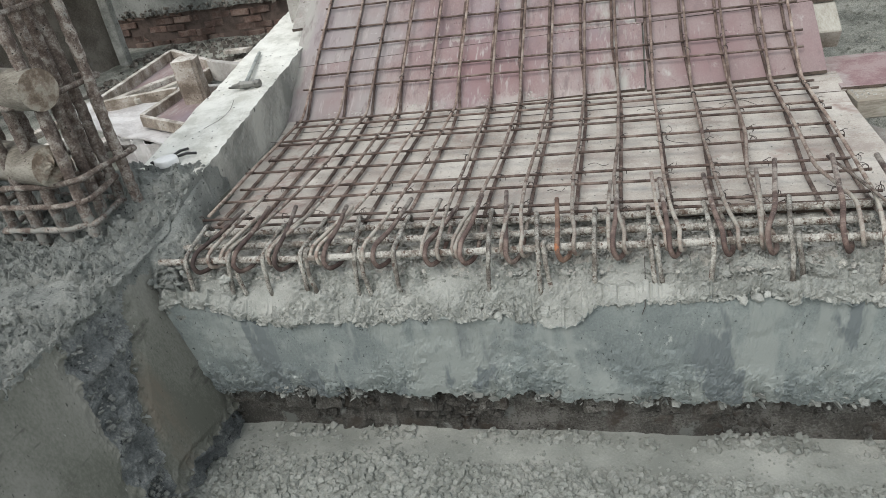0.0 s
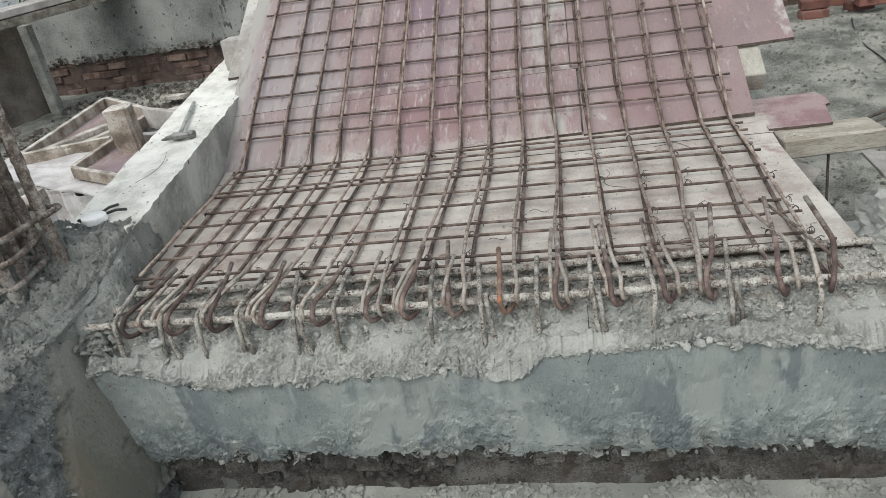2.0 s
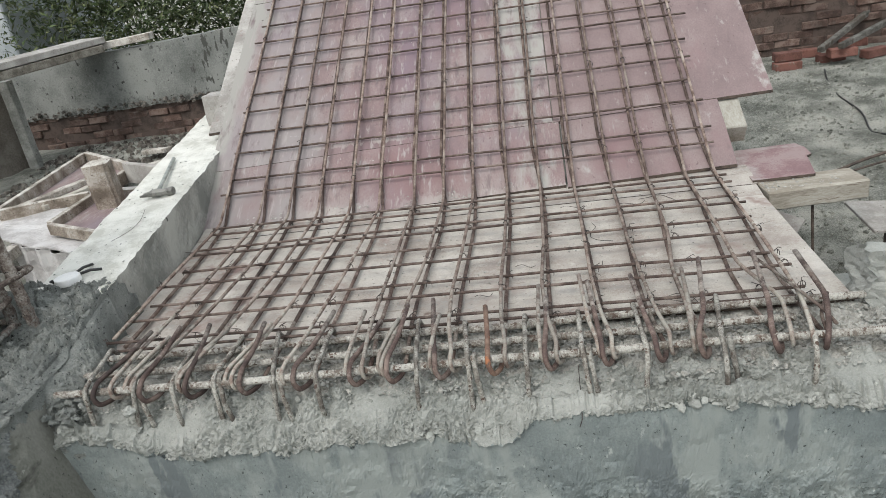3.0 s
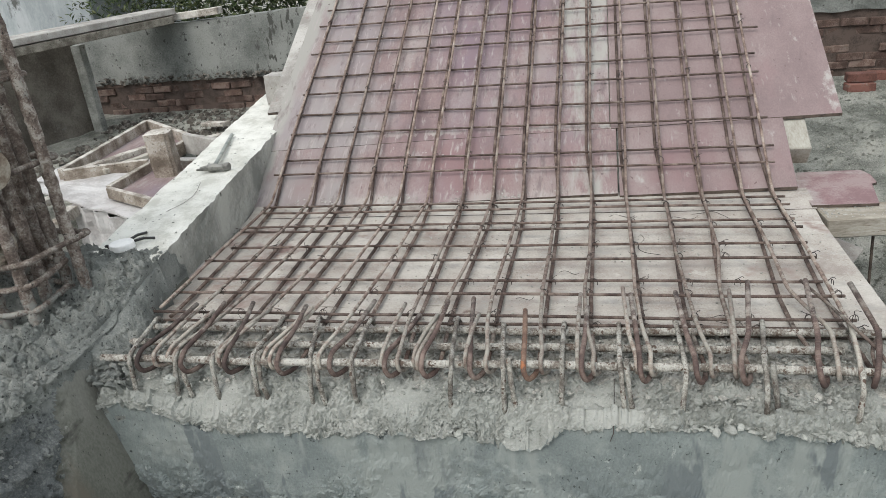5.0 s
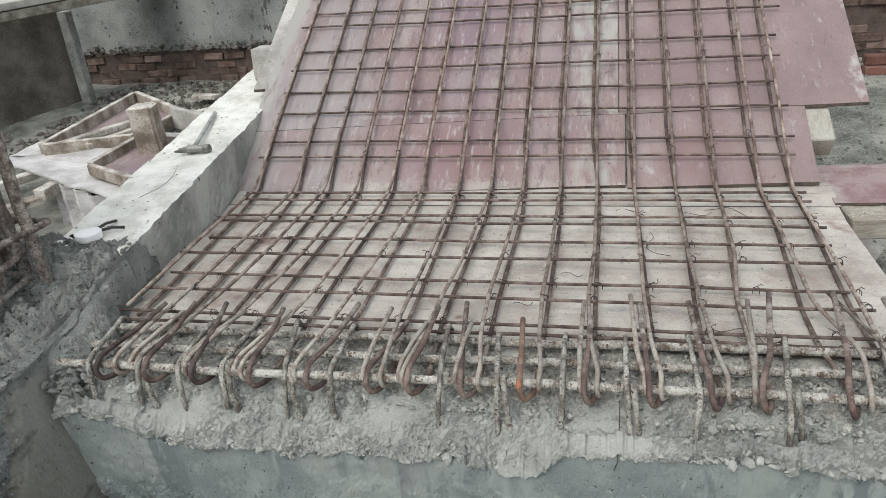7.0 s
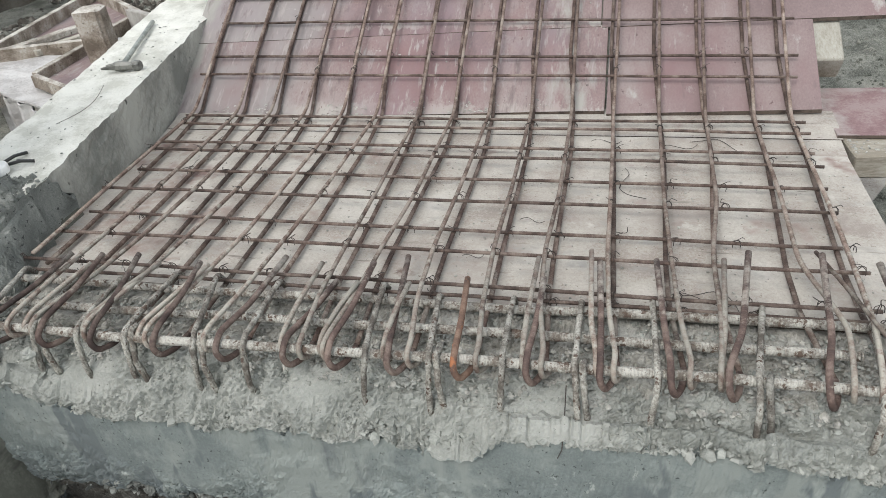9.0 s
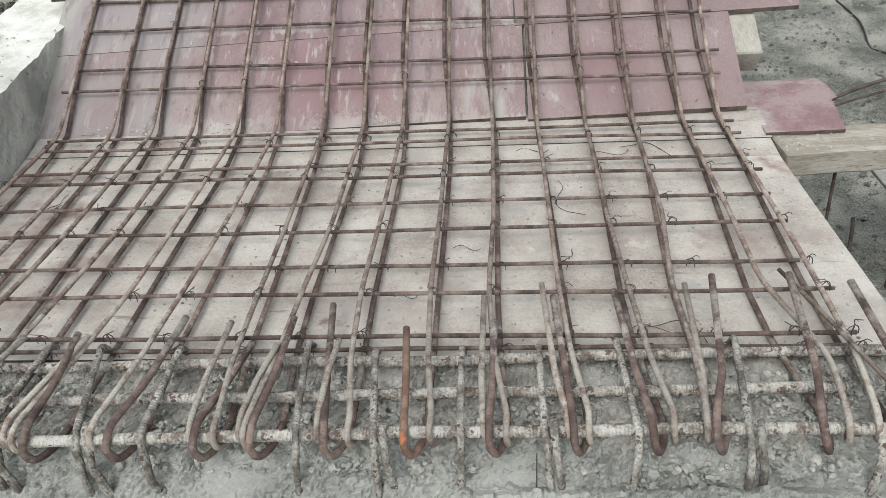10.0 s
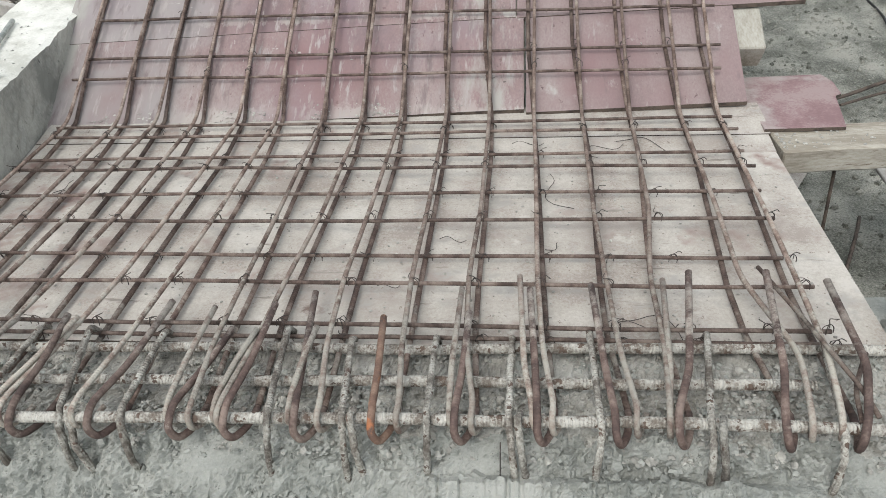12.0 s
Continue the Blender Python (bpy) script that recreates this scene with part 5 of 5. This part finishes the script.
def loose_wires():
    r = random.Random(13)
    for x, y, turn, size in ((2.30, 0.335, 0.2, 0.16), (2.33, 0.345, -0.5, 0.14), (2.13, 0.90, 2.0, 0.20), (2.30, 1.16, 0.3, 0.12), (2.42, 1.19, 2.7, 0.16), (2.12, 0.63, 0.8, 0.05), (1.86, 0.66, 0.1, 0.07), (0.62, 0.95, 1.0, 0.08), (1.72, 0.47, 0.3, 0.06), (2.06, 1.20, 0.1, 0.10)):
        bm = bmesh.new()
        d = Vector((math.cos(turn), math.sin(turn), 0))
        side = Vector((-d.y, d.x, 0))
        pts = [Vector((x, y, PLY_Z + 0.004)) + d * size * (k / 5 - 0.5) + side * size * 0.22 * math.sin(k * 1.1 + turn * 3) + Vector((0, 0, 0.010 * r.random())) for k in range(6)]
        tube(bm, fillet(pts, 0.02, 2), 0.0011, 4)
        tagged(mesh_object("wire_offcut", bm, WIRE), "thin dark offcut of binding wire on the plywood", "wire", "wire offcuts")


loose_wires()

spots = [(rng.uniform(0.45, 2.75), rng.uniform(0.30, 1.36), PLY_Z + 0.001, 0.0015 + 0.0045 * rng.random() ** 3) for _ in range(1500)]
chips("ply_crumb", spots, CRUMB, flat=0.6, label="pale crumbs of mortar scattered on the plywood", category="crumbs")
spots = []
for _ in range(900):
    x, f = rng.uniform(0.5, 2.02), rng.random() ** 2
    if fuzz(x, 0, 0, 6, 3) < 0.0:
        continue
    y = RAMP_Y + 0.005 + 0.05 * f + 0.033 * (x - 2.4)
    spots.append((x, y, ramp_z(y) + 0.0005, 0.002 + 0.005 * rng.random() ** 2))
for _ in range(60):
    x, y = rng.uniform(0.5, 2.7), rng.uniform(1.45, 2.7)
    spots.append((x, y, ramp_z(y) + 0.004, 0.002 + 0.004 * rng.random() ** 2))
chips("mortar_smear", spots, CRUMB, flat=0.2, label="dried cement smears along the foot of the flight", category="crumbs")

# ---- rubble and gravel ----
spots = []
for _ in range(22000):
    x, y = rng.uniform(0.44, 3.3), -0.03 - 0.55 * rng.random() ** 0.9
    near = smooth(-0.13, -0.20, y + 0.05 * fuzz(x, 0, 0, 4) + 0.05 * smooth(1.8, 2.6, x))
    if rng.random() > 0.12 + near:
        continue
    s = 0.0030 + 0.017 * rng.random() ** 2.6 * (0.4 + 0.6 * near)
    spots.append((x, y, ground_z(x, y) + 0.25 * s, s))
for _ in range(1500):
    x, q = rng.uniform(0.46, 3.4), rng.random()
    if fuzz(x, 0, 0, 5, 71) + rng.uniform(-0.4, 0.4) > -0.05:
        spots.append((x, -0.015 - 0.06 * q, ground_z(x, -0.05) + 0.010 * (1 - q), 0.004 + 0.018 * rng.random() ** 3))
chips("gravel", spots, GRAVEL, flat=0.6, label="pale crushed stone and mortar rubble before the beam", category="gravel")
spots = []
for _ in range(9000):
    x, y = 2.85 + 3.2 * rng.random(), 0.55 + 5.0 * rng.random() ** 1.2
    s = 0.004 + 0.016 * rng.random() ** 3
    spots.append((x, y, ground_z(x, y) + 0.1 * s, s))
heap = []
for _ in range(2600):
    x, y = rng.uniform(-3.1, -0.2), rng.uniform(3.6, 5.7)
    s = 0.008 + 0.038 * rng.random() ** 3
    heap.append((x, y, ground_z(x, y) + 0.2 * s, s))
chips("rubble", heap, RUBBLE, flat=0.8, label="dark heap of broken brick and stone rubble", category="rubble")
chips("soil_clod", spots, SOIL, flat=0.8, label="clods and small stones on the filled ground", category="clods")

# ---- the deck and trays beside the wall ----
DECK = 0.38


def side_deck():
    deck = thing("side_deck", (-1.0, 2.8, 0), "pale sheeted deck of shuttering boards beside the wall", "deck")
    bm = shell((-2.2, 1.95, DECK - 0.012), (0.03, 3.3, DECK), 0.05)
    for v in bm.verts:
        x, y, z = v.co
        v.co.z += 0.016 * fuzz(x, y, 0, 3.5) + 0.006 * fuzz(x, y, 0, 13)
        v.co.y += 0.51 * max(0, -0.75 - x) * smooth(2.9, 2.0, y)
    part("sheet", bm, SHEET, deck)
    bm = shell((-1.50, 1.955, 0.05), (-0.02, 1.965, DECK - 0.02), 0.03)
    for v in bm.verts:
        x, y, z = v.co
        v.co.y += 0.028 * math.sin(x * 38 + 2 * fuzz(x, 0, 0, 3)) + 0.012 * fuzz(x, 0, z, 17) + 0.51 * max(0, -0.75 - x)
    part("hanging_sheet", bm, SHEET, deck, "sheet hanging in folds")
    for x in (-1.5, -0.8, -0.15):
        bm = bmesh.new()
        box(bm, (x - 0.04, 2.2, DECK - 0.10), (x + 0.04, 3.25, DECK - 0.03), 0.004)
        part("bearer", bm, TIMBER_OLD, deck)
        bm = bmesh.new()
        box(bm, (x - 0.04, 2.6, 0.02), (x + 0.04, 2.68, DECK - 0.101), 0.004)
        part("prop", bm, TIMBER_OLD, deck)


side_deck()


def tray(corners, floor, height, label):
    """An open shallow form: a red plywood floor inside four cement-stained boards."""
    t = thing("form_tray", (*corners[0], floor), label, "form tray", "form trays on the deck")
    mid = sum((Vector((*c, 0)) for c in corners), Vector()) / len(corners)
    bm = bmesh.new()
    low = [bm.verts.new((*c, floor + 0.004)) for c in corners]
    top = [bm.verts.new((*c, floor + 0.016)) for c in corners]
    bm.faces.new(top)
    bm.faces.new(low[::-1])
    for k in range(len(low)):
        q = (k + 1) % len(low)
        bm.faces.new((low[k], low[q], top[q], top[k]))
    part("floor_sheet", bm, PLY_PINK, t)
    for a, b in zip(corners, corners[1:] + corners[:1]):
        a, b = Vector((*a, floor)), Vector((*b, floor))
        d = b - a
        bm = bmesh.new()
        box(bm, (0.022, -0.022, 0.002), (d.length - 0.022, 0.022, height), 0.004)
        wobble(bm, 0.004, 9, a.x)
        bmesh.ops.transform(bm, matrix=Matrix.Translation(a) @ d.to_track_quat("X", "Z").to_matrix().to_4x4(), verts=bm.verts)
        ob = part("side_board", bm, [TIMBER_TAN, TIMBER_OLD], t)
        # Upward faces take the paler timber, the sides the browner one.
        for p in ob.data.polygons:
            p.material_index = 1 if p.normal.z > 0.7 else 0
    return t


tray([(-1.93, 2.80), (-1.30, 3.02), (-1.30, 3.66), (-2.15, 4.34)], 0.36, 0.10, "long open form of stained boards with a red floor")
tray([(-1.22, 2.36), (-0.50, 1.98), (-0.55, 2.85), (-1.24, 3.0)], DECK + 0.012, 0.075, "small open form tray with a red plywood floor")
plank("timber_strip", (-1.86, 2.92, 0.415), (-1.55, 3.62, 0.42), 0.07, 0.04, TIMBER_OLD, "cement-splashed timber strip lying in the form", "timber")
plank("timber_strip", (-1.62, 2.88, 0.415), (-1.36, 3.40, 0.43), 0.06, 0.04, TIMBER, "pale timber strip lying in the form", "timber")
plank("timber_strip", (-1.28, 3.50, 0.44), (-0.80, 3.24, 0.44), 0.05, 0.16, PLY_PALE, "upright board beyond the small form", "timber")
plank("timber_strip", (-1.30, 3.60, 0.40), (-0.70, 4.55, 0.36), 0.09, 0.06, TIMBER_OLD, "rough grey timber lying on the ground", "timber")
plank("timber_strip", (-1.9, 4.9, 0.26), (-1.55, 4.7, 0.30), 0.10, 0.04, TIMBER_OLD, "broken board end lying on the rubble", "timber")
plank("timber_strip", (-2.25, 1.65, 0.32), (-1.80, 2.55, 0.33), 0.09, 0.05, TIMBER_OLD, "pale cement-splashed board lying beside the deck", "timber")
plank("timber_strip", (-1.96, 1.58, 0.27), (-1.52, 2.22, 0.28), 0.08, 0.05, TIMBER_TAN, "dirty tan board lying beside the deck", "timber")
plank("timber_strip", (-2.50, 2.00, 0.30), (-2.28, 2.84, 0.32), 0.08, 0.05, TIMBER_TAN, "dirty tan board lying beside the deck", "timber")


def stub_post():
    p = thing("timber_post", (-1.0, 2.8, DECK), "short thick stained timber post standing upright", "post")
    bm = shell((-0.085, -0.075, 0.0), (0.085, 0.075, 0.345), 0.022)
    for v in bm.verts:
        x, y, z = v.co
        corner = max(0, abs(x) / 0.085 + abs(y) / 0.075 - 1.72) / 0.28
        v.co.x -= 0.014 * corner * (1 if x > 0 else -1)
        v.co.y -= 0.014 * corner * (1 if y > 0 else -1)
        if z > 0.34:
            v.co.z -= 0.012 * max(abs(x) / 0.085, abs(y) / 0.075) ** 4 - 0.006 * fuzz(x, y, 0, 20)
    wobble(bm, 0.005, 14)
    bmesh.ops.transform(bm, matrix=Matrix.Translation((-1.02, 2.78, DECK + 0.004)) @ Euler((radians(1), radians(-1), radians(12))).to_matrix().to_4x4(), verts=bm.verts)
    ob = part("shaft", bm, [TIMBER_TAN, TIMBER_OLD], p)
    # Paler on the upward faces, browner on the sides.
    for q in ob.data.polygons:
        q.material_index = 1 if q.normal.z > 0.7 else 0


stub_post()


# ---- on the wall: hammer, white cap, wire ----
def wall_top(y):
    return 0.806 + 0.100 * (y - 0.43)


def hammer():
    h = thing("hammer", (0.22, 1.26, wall_top(1.26)), "worn steel hammer with a pale pipe handle on the wall", "hammer")
    z = wall_top(1.26) + 0.022
    bm = bmesh.new()
    def bar(stations):
        rings = []
        for s, off, w, t in stations:
            c = Vector((0.242 + s, 1.252 + s * 0.12 + off, z))
            rings.append([bm.verts.new(c + Vector((0, w * math.cos(a), t * math.sin(a)))) for a in (2 * math.pi * k / 8 + math.pi / 8 for k in range(8))])
        for a, b in zip(rings, rings[1:]):
            for k in range(8):
                bm.faces.new((a[k], a[(k + 1) % 8], b[(k + 1) % 8], b[k]))
        bm.faces.new(rings[0][::-1]), bm.faces.new(rings[-1])

    bar(((-0.030, 0, 0.016, 0.018), (0.0, 0, 0.020, 0.020), (0.028, 0, 0.014, 0.015), (0.042, 0, 0.015, 0.016), (0.048, 0, 0.020, 0.020), (0.066, 0, 0.020, 0.020), (0.070, 0, 0.017, 0.017)))
    for side in (-1, 1):
        bar(((-0.026, 0.007 * side, 0.008, 0.013), (-0.044, 0.012 * side - 0.001, 0.006, 0.010), (-0.060, 0.015 * side - 0.004, 0.004, 0.007), (-0.074, 0.017 * side - 0.008, 0.002, 0.004)))
    bmesh.ops.recalc_face_normals(bm, faces=bm.faces)
    part("head", bm, STEEL, h)
    bm = bmesh.new()
    tube(bm, dense([(0.236, 1.26, z + 0.002), (0.118, 1.70, wall_top(1.70) + 0.014)], 0.08), 0.0092, 12)
    part("handle", bm, PIPE, h, "pale grey pipe handle", smooth=True)


hammer()


def cap():
    c = thing("tape_case", (0.21, 0.53, wall_top(0.53)), "white round plastic case with black straps", "case")
    bm = bmesh.new()
    bmesh.ops.create_cone(bm, cap_ends=True, segments=32, radius1=0.047, radius2=0.045, depth=0.026, matrix=Matrix.Translation((0.208, 0.540, wall_top(0.53) + 0.020)))
    bmesh.ops.bevel(bm, geom=[e for e in bm.edges if len(e.link_faces) == 2 and e.calc_face_angle() > 0.9], offset=0.005, segments=2, affect="EDGES", profile=0.6)
    part("case", bm, WHITE, c, smooth=True)
    for a, b in (((0.21, 0.585, 0.0), (0.232, 0.668, 0.0)), ((0.235, 0.575, 0.0), (0.303, 0.612, 0.0)), ((0.150, 0.525, 0), (0.166, 0.52, 0))):
        bm = bmesh.new()
        z = wall_top(0.6) + 0.016
        tube(bm, [(a[0], a[1], z), ((a[0] + b[0]) / 2, (a[1] + b[1]) / 2, z + 0.004), (b[0], b[1], z - 0.004)], 0.0055, 8)
        part("strap", bm, BLACK, c, "black strap", smooth=True)


cap()
bm = bmesh.new()
tube(bm, fillet([(0.215, 0.85, wall_top(0.85) + 0.004), (0.262, 0.93, wall_top(0.93) + 0.006), (0.262, 1.02, wall_top(1.02) + 0.004), (0.235, 1.12, wall_top(1.12) + 0.010)], 0.05), 0.0009, 5)
tagged(mesh_object("wire_offcut", bm, WIRE), "curved thin wire lying on the pale wall top", "wire", "wire offcuts")
spots = [(rng.uniform(0.05, 0.37), y, wall_top(y) + 0.002, 0.0015 + 0.005 * rng.random() ** 3) for y in (rng.uniform(0.45, 2.4) for _ in range(260))]
chips("wall_crumb", spots, FRINGE, flat=0.3, label="dark crumbs and chips on the wall top", category="crumbs")

# ---- hanging wire and pale lumps at the beam ----
bm = bmesh.new()
tube(bm, bent(dense([(1.999, -0.006, 0.672), (1.998, -0.026, 0.62), (1.996, -0.052, 0.575), (1.994, -0.066, 0.540), (1.985, -0.068, 0.515)], 0.02), 0.006, 5), 0.0013, 5)
part("wire_end", bm, WIRE, BEAM_CAGE, "thin wire end hanging down over the beam")
for x, y, z, s in ((0.685, -0.030, 0.640, 0.018), (0.475, -0.018, 0.640, 0.026), (0.440, 0.010, 0.668, 0.030), (0.420, 0.060, 0.685, 0.034), (1.455, 0.024, 0.700, 0.010)):
    bm = bmesh.new()
    bmesh.ops.create_icosphere(bm, subdivisions=3, radius=s)
    for v in bm.verts:
        v.co = v.co * (1 + 0.55 * noise.fractal((v.co.x * 40 + x * 9, v.co.y * 40, v.co.z * 40), 0.8, 2.1, 3)) * 0.9
        v.co.z *= 0.75
        v.co += Vector((x, y, z))
    tagged(mesh_object("mortar_lump", bm, WET if x < 0.6 else FLAKE), "pale hardened mortar lump clinging to the beam steel", "mortar lump", "mortar lumps")

# ---- beside the landing ----
plank("timber_beam", (2.818, 1.205, 0.620), (3.205, 1.236, 0.620), 0.165, 0.078, TIMBER, "squared pale timber projecting beside the landing", "timber", "timbers beside the landing")
spots = [(x, 1.135 + 0.08 * (x - 2.82) + rng.uniform(0.0, 0.10), 0.660, 0.002 + 0.006 * rng.random() ** 2) for x in (2.83 + 0.30 * rng.random() ** 1.6 for _ in range(90))]
chips("timber_crumb", spots, CRUMB, flat=0.5, label="mortar crumbs on the projecting timber", category="crumbs")


def red_board():
    b = thing("plywood_offcut", (2.95, 1.45, 0.66), "red-faced plywood offcut with a broken corner", "plywood")
    bm = bmesh.new()
    rim = [(2.797, 1.246), (3.043, 1.254), (3.088, 1.484), (3.112, 1.500), (3.118, 1.600), (3.100, 1.668), (2.96, 1.660), (2.72, 1.650), (2.72, 1.424), (2.797, 1.424)]
    low = [bm.verts.new((x, y, 0.6610)) for x, y in rim]
    top = [bm.verts.new((x, y, 0.6715)) for x, y in rim]
    bm.faces.new(top), bm.faces.new(low[::-1])
    for k in range(len(rim)):
        q = (k + 1) % len(rim)
        bm.faces.new((low[k], low[q], top[q], top[k]))
    ob = part("sheet", bm, [PLY_RED, PLY_EDGE], b)
    for p in ob.data.polygons:
        p.material_index = 1 if p.normal.y < -0.5 or p.normal.z < -0.5 else 0


red_board()


def stub():
    s = thing("column_stub", (3.1, 0.42, 0), "broken rough concrete stub at the end of the beam", "concrete stub")
    bm = shell((2.830, 0.23, 0.05), (3.26, 0.41, 0.805), 0.013)
    for v in bm.verts:
        x, y, z = v.co
        k = 0.4 + 0.6 * smooth(0.5, 0.7, z)
        chunk = terrace(noise.fractal((x * 15, y * 15, z * 20), 0.8, 2.1, 4), 0.3, 0.15)
        v.co += k * Vector((0.02 * fuzz(x, y, z, 9) + 0.020 * chunk, 0.02 * fuzz(x, y, z, 9, 5) - 0.020 * chunk, 0.02 * fuzz(x, y, z, 14, 9)))
        if z > 0.75:
            v.co.z -= 0.5 * max(0, y - 0.29)
    part("body", bm, ROUGH, s)


stub()
bm = shell((2.60, 0.30, 0.0), (4.6, 0.50, 0.612), 0.04)
for v in bm.verts:
    if v.co.z > 0.6:
        v.co.z += 0.008 * fuzz(*v.co, 14)
tagged(mesh_object("beam_ledge", bm, ROUGH), "pale rough concrete ledge behind the beam", "ledge", kind="structure")


def leaning_board():
    plank("plywood_offcut", (3.255, 1.33, 0.425), (3.80, 1.31, 0.395), 0.33, 0.014, PLY_PALE, "grey dusty plywood offcut propped on sticks beside the timber", "plywood")
    plank("plywood_offcut", (2.90, 1.85, 0.30), (3.15, 1.70, 0.22), 0.24, 0.014, PLY_DUST, "grey plywood scrap under the flight's edge", "plywood")


leaning_board()
for a, b, r in (((3.30, 1.19, 0.07), (3.32, 1.20, 0.418), 0.008), ((3.72, 1.40, 0.07), (3.71, 1.40, 0.394), 0.009), ((3.01, 1.09, 0.09), (3.01, 1.20, 0.575), 0.006), ((3.13, 1.17, 0.11), (3.36, 1.62, 0.10), 0.007), ((3.55, 2.66, 0.11), (4.25, 3.02, 0.13), 0.010), ((3.62, 2.60, 0.115), (4.1, 2.83, 0.12), 0.007)):
    bm = bmesh.new()
    tube(bm, bent(dense([a, b], 0.08), 0.02, a[0] * 9), r, 6)
    tagged(mesh_object("stick", bm, PLY_EDGE), "thin weathered stick beside the formwork", "stick", "sticks")
bm = bmesh.new()
tube(bm, bent(dense([(4.45, 5.0, 0.20), (4.2, 3.40, 0.12), (4.8, 2.2, 0.10)], 0.1), 0.05, 3), 0.007, 6)
tagged(mesh_object("cable", bm, BLACK), "black cable lying across the soil", "cable")
LOOSE = brick_mesh("brick", BRICK_RED, 0.23, 0.072, 0.112)
for x, y, lift, turn in ((4.20, 5.16, 0.036, 4), (4.21, 5.20, 0.110, -3), (4.62, 5.30, 0.036, 12), (4.66, 5.16, 0.110, 2), (4.50, 5.55, 0.036, -8), (4.95, 5.2, 0.036, 20), (4.86, 5.45, 0.10, -12)):
    ob = new("brick", LOOSE)
    ob.matrix_basis = pose(x, y, ground_z(x, y) + lift, 0, 0, turn)
    tagged(ob, "loose red brick on the ground before the wall", "brick", "loose bricks")
for a, b in (((4.45, 5.1, 0.36), (5.6, 6.3, 0.62)), ((4.6, 5.05, 0.38), (5.9, 6.1, 0.55))):
    plank("pole", a, b, 0.05, 0.05, BRICK_GREY, "grey pole leaning over the loose bricks", "pole", "leaning poles")
